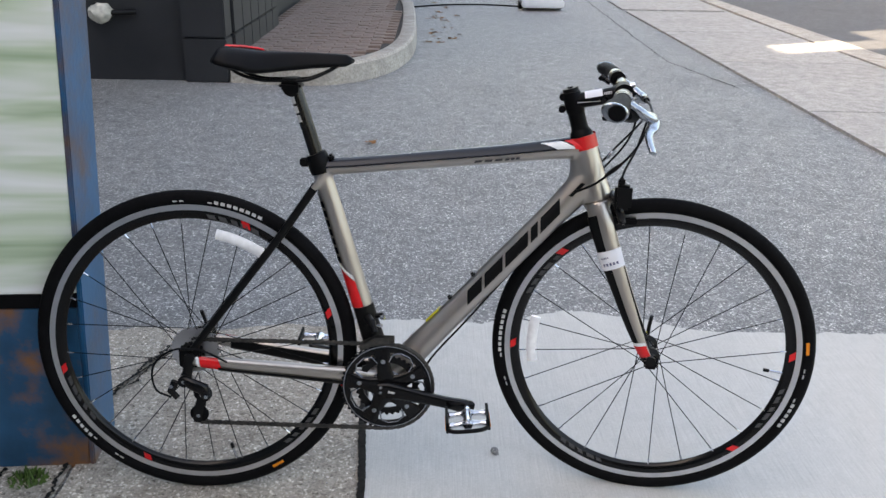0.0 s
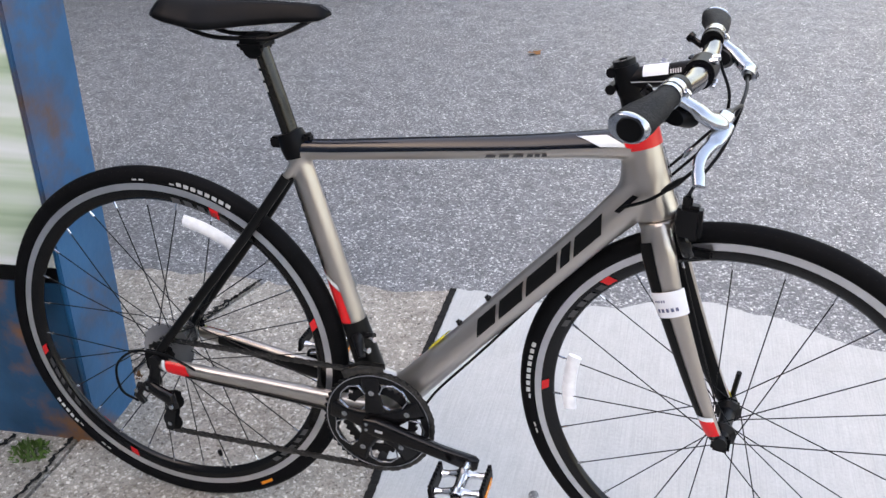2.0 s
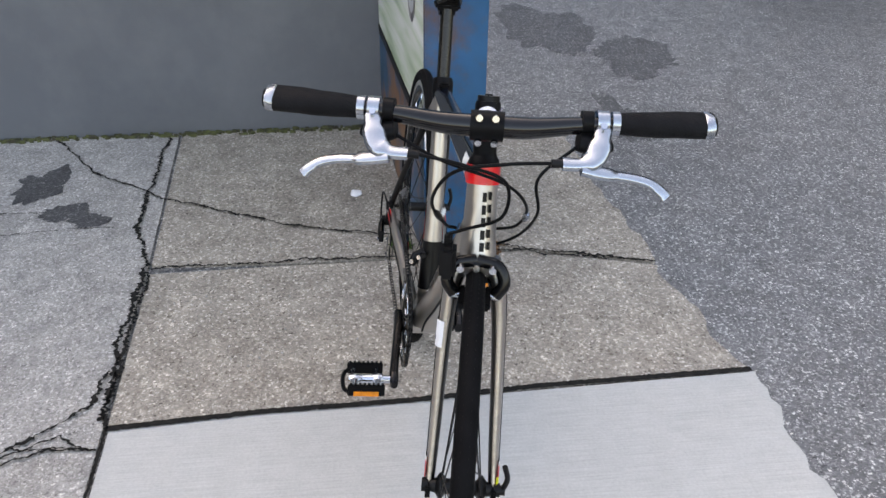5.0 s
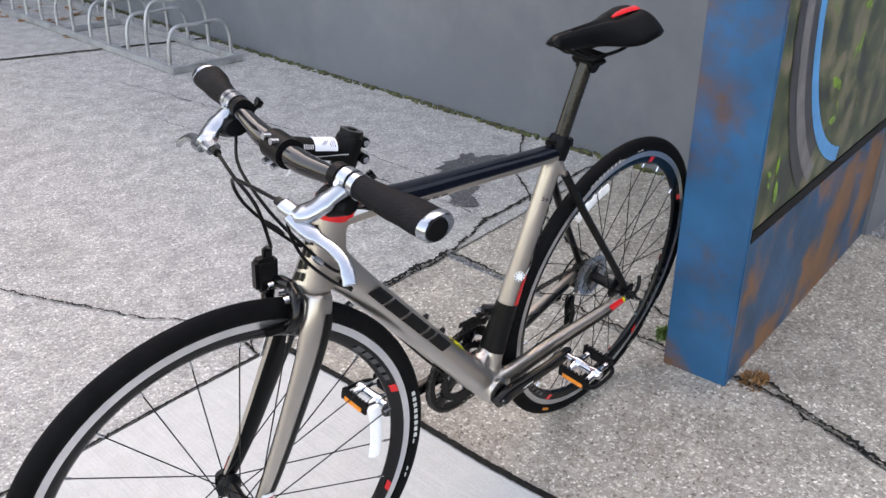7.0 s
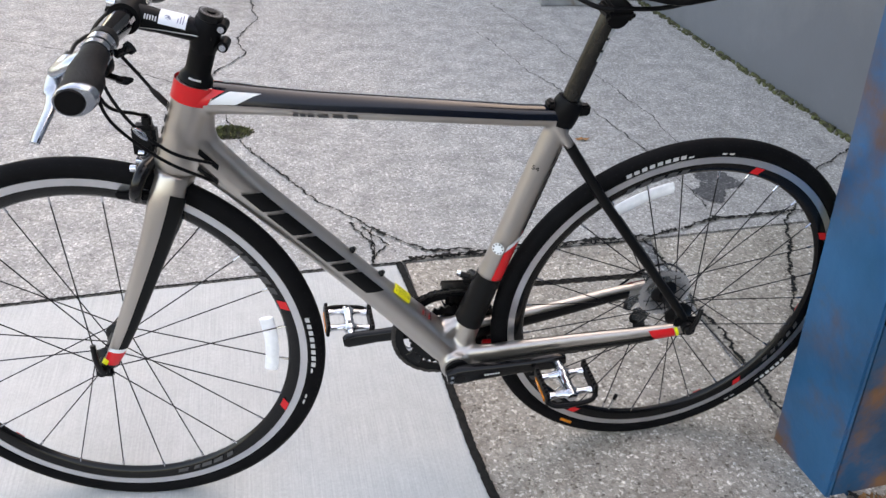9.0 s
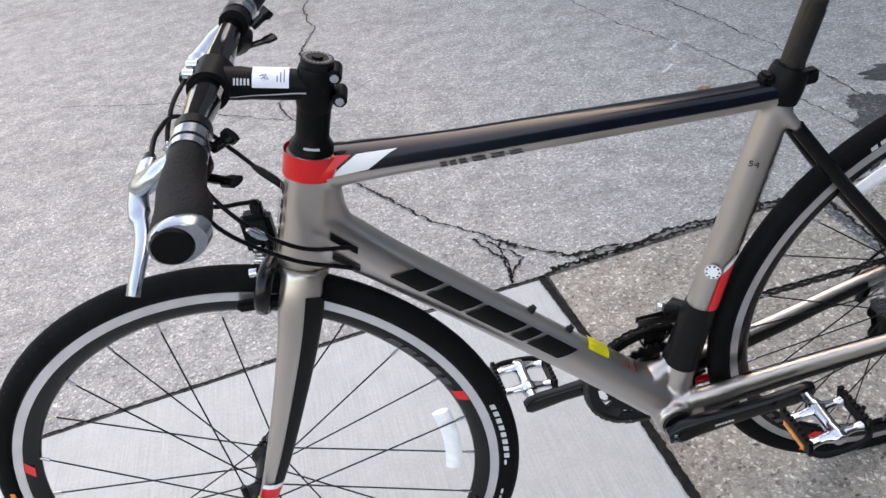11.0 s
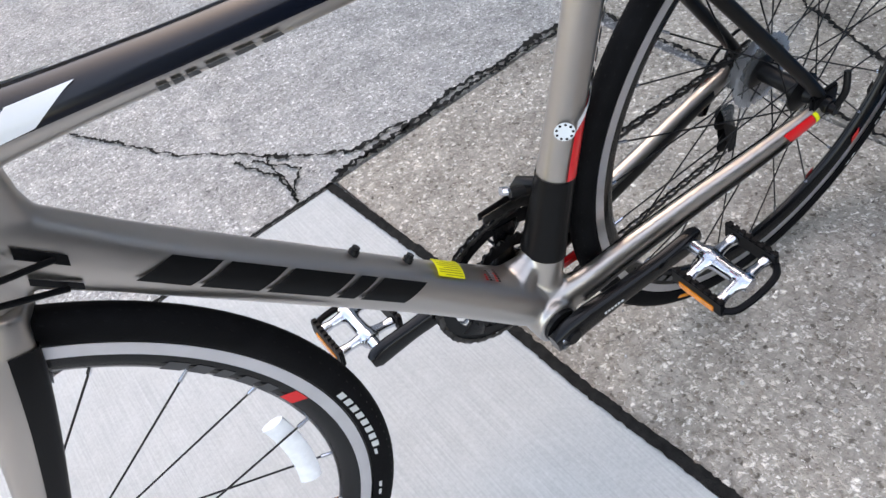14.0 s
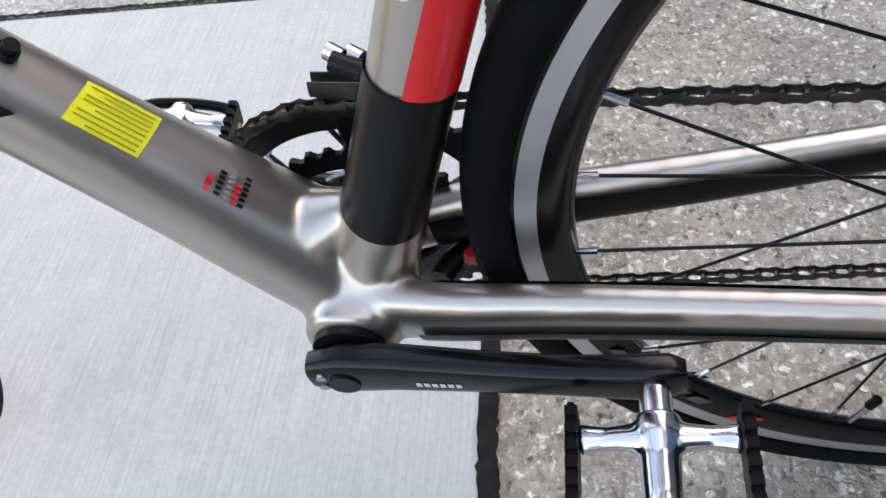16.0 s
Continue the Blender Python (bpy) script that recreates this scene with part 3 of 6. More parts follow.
rod(bm, [(-2.13, 4.99, 0.50), (-2.21, 4.92, 0.50), (-2.31, 4.90, 0.50)], 0.022)
tap = tagged(part("wall_tap", bm, BLACK_METAL), "dark pipe tap on the charcoal wall, wrapped in a pale rag", "tap")
bm = bmesh.new()
bmesh.ops.create_icosphere(bm, subdivisions=3, radius=0.07)
rng = random.Random(5)
for v in bm.verts:
    v.co *= 1 + 0.3 * noise.noise(v.co * 25)
    v.co.x *= 1.3
part("rag", bm, RAG, tap, "crumpled pale rag", pose(-2.35, 4.90, 0.50))

KERB = [(-1.44, 4.94), (-1.1, 4.87), (-0.74, 4.86), (-0.43, 5.08), (-0.2, 5.55), (-0.07, 6.3), (-0.05, 7.3), (-0.09, 8.8), (-0.19, 10.2), (-0.5, 12.4)]
kc = curve_through([(x, y, 0) for x, y in KERB], 6)
bm = bmesh.new()
rows = []
for i, p in enumerate(kc):
    d = (kc[min(i + 1, len(kc) - 1)] - kc[max(i - 1, 0)]).normalized()
    s = Vector((-d.y, d.x, 0))
    rows.append([bm.verts.new(p + s * a + Vector((0, 0, z))) for a, z in ((0, -0.05), (0.012, 0.125), (0.03, 0.145), (0.135, 0.15), (0.15, 0.14), (0.15, -0.05))])
for a, b in zip(rows, rows[1:]):
    for k in range(5):
        bm.faces.new((a[k], a[k + 1], b[k + 1], b[k]))
bm.faces.new(rows[0])
bm.faces.new(rows[-1])
structure(part("kerb", bm, KERB_STONE), "curved weathered concrete kerb round the brick bed", "kerb")
bm = bmesh.new()
inner = [(p.x - 0.09, p.y + (0.09 if p.y < 5.3 else 0)) for p in kc]
prism(bm, [(-1.5, 5.0), *inner, (-1.5, 12.4)], -0.05, 0.115)
bed = structure(part("brick_paving", bm, BRICK_BED, smooth=False), "raised bed paved with worn red-brown bricks", "paving")
bm = bmesh.new()
box(bm, (-0.098, -0.048, 0.0), (0.098, 0.048, 0.03), 0.004)
brick0, count = None, 0
rng = random.Random(12)
for r in range(70):
    for c in range(9):
        y, x = 5.1 + r * 0.104, -1.46 + (0.1 if r % 2 else 0.0) + c * 0.204
        edge = float(np.interp(y, [p.y for p in kc], [p.x for p in kc])) - 0.16
        if y < 5.4:
            edge = min(edge, -0.5)
        if x + 0.1 > edge or x < -1.46 or count >= 300:
            continue
        count += 1
        if brick0 is None:
            brick0 = part("brick", bm, BRICK_RED, bed, smooth=False)
            ob = brick0
        else:
            ob = new("brick", brick0.data)
            ob.parent = bed
        ob.matrix_local = pose(x, y, 0.108 + rng.uniform(-0.003, 0.003), rng.uniform(-1, 1), rng.uniform(-1, 1), rng.uniform(-1.5, 1.5))
bm = bmesh.new()
box(bm, (-0.64, 12.38, -0.02), (0.10, 12.95, 0.5), 0.02)
tagged(part("planter", bm, DARK_PAINT), "black planter box at the end of the brick bed", "planter")

bm = bmesh.new()
for k in range(8):
    y0 = 2.03 + k * 2.02 - 8
    prism(bm, [(2.70, y0), (4.09, y0 - 0.03), (4.09, y0 + 1.98), (2.70, y0 + 2.0)], -0.1, 0.006)
structure(part("pavement", bm, WALK_CONCRETE, smooth=False), "tan concrete footway in jointed slabs", "footway")
bm = bmesh.new()
prism(bm, [(2.70, 10.38), (4.09, 10.36), (5.0, 40), (3.4, 40)], -0.1, 0.006)
structure(part("pavement", bm, WALK_CONCRETE, smooth=False), "tan concrete footway beside the road", "footway")
bm = bmesh.new()
prism(bm, [(4.12, -20), (4.44, -20), (4.44, 12), (5.2, 40), (4.9, 40), (4.12, 8.4)], -0.1, 0.012)
structure(part("kerb", bm, KERB_STONE, smooth=False), "low concrete kerb along the road", "kerb")
bm = bmesh.new()
prism(bm, [(4.45, -60), (60, -60), (60, 60), (5.6, 60), (4.45, 12)], -0.2, -0.006)
structure(part("road", bm, ROAD, smooth=False), "dark grey asphalt road", "road")

# white stand base far along the lot, with its cable
stand = tagged(new("stand_base"), "white plastic stand base on the asphalt", "stand")
box_bm = bmesh.new()
box(box_bm, (1.30, 10.1, 0.03), (1.86, 10.35, 0.14), 0.02)
part("base", box_bm, WHITE_PLASTIC, stand)
bm = bmesh.new()
box(bm, (1.36, 10.35, 0.02), (1.80, 11.6, 0.07), 0.01)
part("plate", bm, WHITE_PLASTIC, stand)
for x in (1.30, 1.82):
    bm = bmesh.new()
    lathe(bm, [(0.0001, -0.03), (0.05, -0.03), (0.05, 0.03), (0.0001, 0.03)], 20, False)
    part("wheel", bm, BLACK, stand, "", pose(x, 10.37, 0.04, 0, 0, 90))
bm = bmesh.new()
rod(bm, curve_through([(-0.2, 10.3, -0.004), (0.28, 10.65, -0.004), (0.8, 10.75, -0.004), (1.32, 10.6, -0.004)], 6), 0.012)
tagged(part("cable", bm, BLACK), "dark cable lying on the asphalt", "cable")


def leaf(x, y, s, z, mat, seed, label):
    rng = random.Random(seed)
    bm = bmesh.new()
    out = [(-1, 0), (-0.5, 0.35), (-0.1, 0.3), (0.1, 0.55), (0.35, 0.25), (1, 0.05), (0.4, -0.25), (0.15, -0.5), (-0.15, -0.3), (-0.6, -0.35)]
    a = rng.uniform(0, 6.28)
    c = bm.verts.new((x, y, z + s * 0.1))
    v = [bm.verts.new((x + s * (p * math.cos(a) - q * math.sin(a)), y + s * (p * math.sin(a) + q * math.cos(a)), z + s * rng.uniform(0.02, 0.35))) for p, q in out]
    for i in range(len(v)):
        bm.faces.new((c, v[i], v[(i + 1) % len(v)]))
    return tagged(part("dry_leaf", bm, mat), label, "leaf", "fallen leaves")


leaf(-0.24, 3.18, 0.055, -0.01, LEAF, 1, "curled brown dead leaf on the asphalt")
leaf(-0.85, -1.52, 0.03, 0.0, LEAF, 9, "small brown dead leaf on the concrete")
rng = random.Random(33)
for i in range(26):
    leaf(0.08 + rng.uniform(-0.05, 0.25) + 0.05 * (i % 3), 6.9 + rng.uniform(0, 4.5), rng.uniform(0.03, 0.06), -0.01, LEAF, 40 + i, "brown dead leaf drifted against the kerb")
for i in range(70):
    leaf(-1.35 + rng.uniform(-0.45, 0.2), -4.6 - rng.uniform(0, 2.2), rng.uniform(0.025, 0.055), 0.0, LEAF, 90 + i, "brown dead leaf drifted round the rack")
# small white crumbs and pebbles on the concrete
bm = bmesh.new()
for (cx, cy, n, spread) in ((-1.30, -0.15, 12, 0.12), (-0.3, 0.3, 60, 0.9), (0.1, -1.4, 80, 1.2), (-0.5, -0.5, 70, 0.5), (-1.2, -1.4, 60, 0.8), (-0.9, 0.45, 40, 0.3)):
    for _ in range(n):
        s, gx, gy = rng.uniform(0.0015, 0.004), cx + rng.gauss(0, spread * 0.5), cy + rng.gauss(0, spread * 0.5)
        if gy > 0.7 or gx < -1.9 or (gx > -0.1 and gy > -0.8) or (gx < -0.7 and 0.0 < gy < 0.28):
            continue
        bmesh.ops.create_icosphere(bm, subdivisions=1, radius=s, matrix=Matrix.Translation((gx, gy, s * 0.5)))
tagged(part("grit", bm, FIELD_CONCRETE), "loose pale grit scattered on the concrete", "grit", kind="stuff")
bm = bmesh.new()
bmesh.ops.create_icosphere(bm, subdivisions=2, radius=0.02)
for v in bm.verts:
    v.co *= 1 + 0.5 * noise.noise(v.co * 60)
    v.co.z *= 0.5
tagged(part("pebble", bm, PAPER, m=pose(-1.24, -0.13, 0.007)), "small white stone chip on the concrete", "stone")
bm = bmesh.new()
bmesh.ops.create_icosphere(bm, subdivisions=2, radius=0.011)
for v in bm.verts:
    v.co *= 1 + 0.4 * noise.noise(v.co * 90)
tagged(part("pebble", bm, ASPHALT, m=pose(0.275, 0.131, 0.006)), "small dark stone on the pale slab", "stone")

# ---- bike rack by the wall ----
rack = tagged(new("bike_rack"), "weathered galvanised steel bicycle rack by the grey wall", "bike rack")
for x in (-1.30, -1.73):
    bm = bmesh.new()
    box(bm, (x - 0.02, -6.2, 0.0), (x + 0.02, -3.38, 0.04), 0.004)
    part("base_rail", bm, GALVANISED, rack)
for y in (-3.40, -4.8, -6.18):
    bm = bmesh.new()
    box(bm, (-1.71, y - 0.02, 0.0), (-1.32, y + 0.02, 0.036), 0.004)
    part("cross_rail", bm, GALVANISED, rack)
for k in range(12):
    y = -3.46 - 0.235 * k
    tall = 0.34 if k % 2 else 0.24
    bm = bmesh.new()
    rod(bm, curve_through([(-1.31, y, 0.03), (-1.32, y, tall * 0.7), (-1.37, y, tall), (-1.5, y, tall), (-1.66, y, tall), (-1.715, y, tall * 0.7), (-1.72, y, 0.03)], 5), 0.011)
    part("hoop", bm, GALVANISED, rack)

# ---- steel sign panel ----
sign = tagged(new("sign_panel"), "rusty blue steel sign panel with weathered photo posters on both faces", "sign")
sign.matrix_world = pose(-0.712, 0.165, 0, 0, 0, 4.0)
W = 0.088
bm = bmesh.new()
box(bm, (-0.012, -W, -0.02), (0.0, W, 2.15), 0.003)
part("post", bm, BLUE_RUST, sign, "blue painted steel post with rust stains")
bm = bmesh.new()
box(bm, (-1.215, -W + 0.002, -0.02), (-0.012, W - 0.002, 0.42), 0.003)
part("skirt", bm, SKIRT_RUST, sign, "heavily rusted blue steel skirt")
bm = bmesh.new()
box(bm, (-1.215, -W + 0.012, 0.42), (-0.012, W - 0.012, 2.15))
part("core", bm, BLACK, sign, "black backing board")
for s, name in ((-1, "near"), (1, "far")):
    bm = bmesh.new()
    y0, y1 = sorted((s * (W - 0.012), s * (W + 0.001)))
    box(bm, (-1.21, y0, 0.421), (-0.0125, y1, 0.455), 0.001)
    part("bottom_strip", bm, BLACK, sign, "black trim strip")


def poster_material(name, stops, stretch, scale, bend):
    m = bpy.data.materials.new(name)
    m.use_nodes = True
    t = m.node_tree
    n, link = t.nodes, t.links.new
    tc, mp, nz, cr = n.new("ShaderNodeTexCoord"), n.new("ShaderNodeMapping"), n.new("ShaderNodeTexNoise"), n.new("ShaderNodeValToRGB")
    mp.inputs["Scale"].default_value = stretch
    mp.inputs["Rotation"].default_value = (0, radians(bend), 0)
    nz.inputs["Scale"].default_value, nz.inputs["Detail"].default_value, nz.inputs["Distortion"].default_value = scale, 3.0, 0.4
    link(tc.outputs["Object"], mp.inputs["Vector"])
    link(mp.outputs["Vector"], nz.inputs["Vector"])
    link(nz.outputs["Fac"], cr.inputs["Fac"])
    els = cr.color_ramp.elements
    els[0].position, els[0].color = stops[0][0], (*stops[0][1], 1)
    els[1].position, els[1].color = stops[-1][0], (*stops[-1][1], 1)
    for p, c in stops[1:-1]:
        e = els.new(p)
        e.color = (*c, 1)
    b = n["Principled BSDF"]
    link(cr.outputs["Color"], b.inputs["Base Color"])
    b.inputs["Roughness"].default_value = 0.3
    return m


BLUR = poster_material("blurred_meadow_print", [(0.28, (0.16, 0.24, 0.17)), (0.40, (0.36, 0.47, 0.3)), (0.5, (0.55, 0.64, 0.48)), (0.6, (0.74, 0.77, 0.70)), (0.7, (0.85, 0.86, 0.83))], (0.6, 1, 6.5), 2.1, -14)
WOODS = poster_material("woodland_print", [(0.35, (0.012, 0.02, 0.01)), (0.5, (0.05, 0.07, 0.02)), (0.58, (0.13, 0.12, 0.06)), (0.66, (0.2, 0.15, 0.1)), (0.75, (0.1, 0.2, 0.03))], (1, 1, 1), 9.0, 0)
for s, mat, label in ((-1, BLUR, "blurred green and white photo poster"), (1, WOODS, "woodland photo poster")):
    bm = bmesh.new()
    y0, y1 = sorted((s * (W - 0.01), s * (W - 0.002)))
    box(bm, (-1.21, y0, 0.456), (-0.0125, y1, 2.14))
    part("poster", bm, mat, sign, label, smooth=False)
PRINT_DARK = material("print_dark", (0.03, 0.03, 0.035), 0.3, vary=0.3, scale=15)
PRINT_GREY = material("print_grey", (0.16, 0.15, 0.15), 0.3, vary=0.4, scale=15)
PRINT_CYAN = material("print_cyan", (0.03, 0.3, 0.62), 0.3, vary=0.15, scale=15)
PRINT_PALE = material("print_pale", (0.5, 0.52, 0.55), 0.3, vary=0.2, scale=15)
# printed wheel shapes on the posters
for (cx, cz, r0, r1, sq, a0, a1, y, mat) in (
    (-0.25, 0.80, 0.062, 0.088, 0.9, 0, 360, -W + 0.0005, PRINT_GREY), (-0.25, 0.80, 0.03, 0.060, 0.9, 0, 360, -W + 0.0005, PRINT_PALE), (-0.25, 0.80, 0.001, 0.029, 0.9, 0, 360, -W + 0.0008, PRINT_DARK),
    (-0.66, 0.88, 0.075, 0.09, 0.7, 0, 360, -W + 0.0005, PRINT_GREY),
    (-0.76, 0.985, 0.545, 0.685, 1.0, -49, 128, W - 0.0005, PRINT_DARK), (-0.76, 0.985, 0.59, 0.64, 1.0, -54, 128, W - 0.0001, PRINT_GREY), (-0.76, 0.985, 0.50, 0.543, 1.0, -76, 150, W - 0.0005, PRINT_CYAN)):
    bm = bmesh.new()
    sector(bm, r0, r1, a0, a1, 0, 64)
    part("printed_ring", bm, mat, sign, "", Matrix.Translation((cx, y, cz)) @ Matrix.Diagonal((sq, 1, 1, 1)), smooth=False)
PRINT_LEAF = material("print_leaf", (0.16, 0.3, 0.03), 0.35, vary=0.5, scale=40)
rng = random.Random(77)
for k in range(46):
    bm = bmesh.new()
    cx, cz = rng.choice((-0.08, -0.10, -0.14, -0.5, -0.65)) + rng.uniform(-0.05, 0.05), rng.uniform(0.50, 1.3)
    if 0.49 < math.hypot(cx + 0.76, cz - 0.985) < 0.70 or cx > -0.05:
        continue
    s, a = rng.uniform(0.014, 0.036), rng.uniform(0, 6.28)
    v = [bm.verts.new((cx + s * (p * math.cos(a) - q * math.sin(a)), W - 0.0009, cz + s * (p * math.sin(a) + q * math.cos(a)))) for p, q in ((-1, 0), (-0.4, 0.38), (0.3, 0.34), (1, 0), (0.3, -0.34), (-0.4, -0.38))]
    bm.faces.new(v)
    part("printed_leaf", bm, PRINT_LEAF, sign, smooth=False)

# the sign leans slightly forward
FORWARD = Matrix(((1, 0, 0.065, 0), (0, 1, 0, 0), (0, 0, 1, 0), (0, 0, 0, 1)))
for ob in sign.children:
    ob.data.transform(FORWARD)

# ---- bicycle ----
# Built upright: x ahead from the crank, y to its left, z up; then leant on the post.
LEAN = 5.7
bike = tagged(new("bicycle"), "pewter and black flat-bar carbon bicycle leaning on the blue post", "bicycle")
bike.matrix_world = pose(0, 0, 0, -LEAN, 0, 0) @ Matrix.Scale(1.012, 4)
R, HUB = 0.352, 0.3495
REAR, FRONT, BB = Vector((-0.408, 0, HUB)), Vector((0.597, 0, HUB)), Vector((0.014, 0, 0.276))
PIVOT, STEER_UP = Vector((0.417, 0, 0.83)), Vector((-0.287, 0, 0.958)).normalized()
STEER = Matrix.Translation(PIVOT) @ Matrix.Rotation(radians(-10.0), 4, STEER_UP) @ Matrix.Translation(-PIVOT)


def axis_x(z):
    return 0.417 - 0.2996 * (z - 0.83)


def fused(ob, voxel=0.0027, rounds=14):
    """Melts the tubes of one carbon moulding into one skin."""
    a = ob.modifiers.new("fuse", "REMESH")
    a.mode, a.voxel_size, a.use_smooth_shade = "VOXEL", voxel, True
    b = ob.modifiers.new("soften", "SMOOTH")
    b.factor, b.iterations = 0.5, rounds
    return ob


HT = Tube([(axis_x(z), 0, z) for z in (0.692, 0.72, 0.75, 0.78, 0.81, 0.828)], [(0.029, 0.034), (0.027, 0.031), (0.025, 0.029), (0.024, 0.028), (0.0235, 0.027), (0.0235, 0.027)])
TT = Tube([(-0.135, 0, 0.7525), (-0.06, 0, 0.757), (0.1, 0, 0.7715), (0.26, 0, 0.786), (0.34, 0, 0.795), (0.40, 0, 0.801), (0.42, 0, 0.803)], [(0.017, 0.0165), (0.0175, 0.0165), (0.019, 0.0175), (0.0205, 0.0185), (0.0215, 0.02), (0.0225, 0.023), (0.0225, 0.024)])
DT = Tube([Vector((0.03, 0, 0.295)).lerp(Vector((0.44, 0, 0.737)), k / 12) for k in range(13)], [(0.042, 0.031), (0.038, 0.030), (0.033, 0.029), (0.030, 0.028), (0.028, 0.0275)] + [(0.0275, 0.0275)] * 5 + [(0.026, 0.028), (0.025, 0.031), (0.024, 0.034)])
ST = Tube([Vector((0.005, 0, 0.285)).lerp(Vector((-0.13, 0, 0.762)), k / 10) for k in range(11)], [(0.034, 0.027), (0.028, 0.025), (0.024, 0.0235), (0.0215, 0.0225), (0.0195, 0.022)] + [(0.018, 0.0215)] * 3 + [(0.0175, 0.021), (0.0175, 0.0205), (0.0175, 0.02)])
STAYS = []
bm = bmesh.new()
for tube in (HT, TT, DT, ST):
    tube.mesh(bm, 28)
Tube([(0.014, -0.046, 0.276), (0.014, 0.051, 0.276)], [0.0285, 0.0285], (1, 0, 0)).mesh(bm, 32)
# gussets that fill the joints
Tube([(0.405, 0, 0.712), (0.416, 0, 0.75), (0.412, 0, 0.785)], [(0.012, 0.016), (0.017, 0.019), (0.014, 0.016)]).mesh(bm, 20)
Tube([(0.09, 0, 0.352), (0.045, 0, 0.315), (0.004, 0, 0.345)], [(0.014, 0.012), (0.034, 0.030), (0.013, 0.012)]).mesh(bm, 20)
Tube([(0.03, 0, 0.296), (0.0, 0, 0.297), (-0.026, 0, 0.294)], [(0.036, 0.028), (0.040, 0.022), (0.040, 0.013)]).mesh(bm, 20)
for s in (-1, 1):
    cs = Tube(curve_through([(0.0, s * 0.03, 0.284), (-0.05, s * 0.037, 0.293), (-0.10, s * 0.040, 0.300), (-0.2, s * 0.048, 0.313), (-0.31, s * 0.059, 0.328), (-0.385, s * 0.064, 0.338), (-0.412, s * 0.065, 0.342)], 4), [0.0] * 25)
    cs.r = [(0.0135 - 0.005 * i / 24, 0.0235 - 0.0130 * i / 24) for i in range(25)]
    cs.mesh(bm, 22, square=0.72)
    ss = Tube(curve_through([(-0.112, s * 0.011, 0.752), (-0.155, s * 0.021, 0.69), (-0.22, s * 0.034, 0.60), (-0.32, s * 0.051, 0.472), (-0.395, s * 0.062, 0.375), (-0.41, s * 0.065, 0.345)], 4), [0.0] * 21)
    ss.r = [(0.0068 - 0.001 * i / 20, 0.0078 - 0.0012 * i / 20) for i in range(21)]
    ss.mesh(bm, 14)
    STAYS.append((s, cs, ss))
frame_ob = fused(part("frame", bm, PEWTER, bike, "satin pewter carbon frame"))


def decal(name, tube, corners, mat, label="", m=None, off=0.0016, parent=None, nu=10, na=8):
    bm = bmesh.new()
    for c in corners if isinstance(corners[0][0], tuple) else [corners]:
        tube.patch(bm, c, off, nu, na)
    return part(name, bm, mat, parent or frame_ob, label, m)


def band(u0, u1, a0, a1):
    return [(u0, a0), (u1, a0), (u1, a1), (u0, a1)]


decal("top_panel", TT, band(0.0, 0.83, 4, 176), NAVY, "navy-black glossy top panel", off=0.0012, nu=24, na=10)
decal("red_band", HT, [band(0.74, 1.0, 0, 180), band(0.74, 1.0, 180, 360)], RED, "glossy red head band", off=0.0022, na=20)
for f in (1, -1):
    def on(u, a):
        return (u, 90 - f * (90 - a))
    decal("red_wedge", TT, [on(0.87, 2), on(1.0, -4), on(1.0, 62), on(0.78, 52)], RED, "red wedge", off=0.0026)
    decal("white_wedge", TT, [on(0.74, 8), on(0.855, 4), on(0.765, 52), on(0.65, 54)], WHITE, "white wedge stripe", off=0.0026)
# long block mark on the down tube, both sides
GLYPHS = ((0.0, 0.85), (1.0, 2.05), (2.2, 3.5), (3.65, 4.05), (4.2, 5.3))
for side in (0, 1):
    for g, (g0, g1) in enumerate(GLYPHS):
        lo, hi = (-6, 40) if side == 0 else (186, 140)
        pieces = []
        strokes = [((g0, g1), (0.0, 1.0))]
        for (s0, s1), (h0, h1) in strokes:
            a0, a1 = lo + (hi - lo) * h0, lo + (hi - lo) * h1
            k0, k1 = (h0 - 0.5) * 0.44, (h1 - 0.5) * 0.44
            f = (lambda v: 0.83 - 0.50 * (v + 0.3) / 5.7) if side == 0 else (lambda v: 0.37 + 0.50 * (v + 0.3) / 5.7)
            pieces.append([(f(s0 + k0), a0), (f(s1 + k0), a0), (f(s1 + k1), a1), (f(s0 + k1), a1)])
        decal("logo_block", DT, pieces, DECAL_BLACK, "", off=0.002, nu=6, na=8)
decal("sticker", DT, [(0.224, 56), (0.290, 56), (0.283, 104), (0.217, 104)], YELLOW, "small yellow warning sticker", off=0.0026)
for k in range(8):
    decal("print_line", DT, [(0.2275 - k * 0.0008, 59 + k * 5.4), ((0.285 if k % 3 else 0.272) - k * 0.0008, 59 + k * 5.4), ((0.285 if k % 3 else 0.272) - k * 0.0009, 60.8 + k * 5.4), (0.2274 - k * 0.0008, 60.8 + k * 5.4)], YELLOW_DARK, off=0.0032, nu=3, na=2)
for row, (u, bars, mat) in enumerate(((0.158, 3, RED), (0.148, 5, DECAL_BLACK), (0.139, 6, LETTER_GREY), (0.131, 4, RED), (0.124, 6, DECAL_BLACK))):
    for k in range(bars):
        a0 = 60 + k * 5.2
        decal("print_mark", DT, [(u, a0), (u + 0.006, a0), (u + 0.006, a0 + 3.2), (u, a0 + 3.2)], mat, off=0.0016, nu=2, na=2)
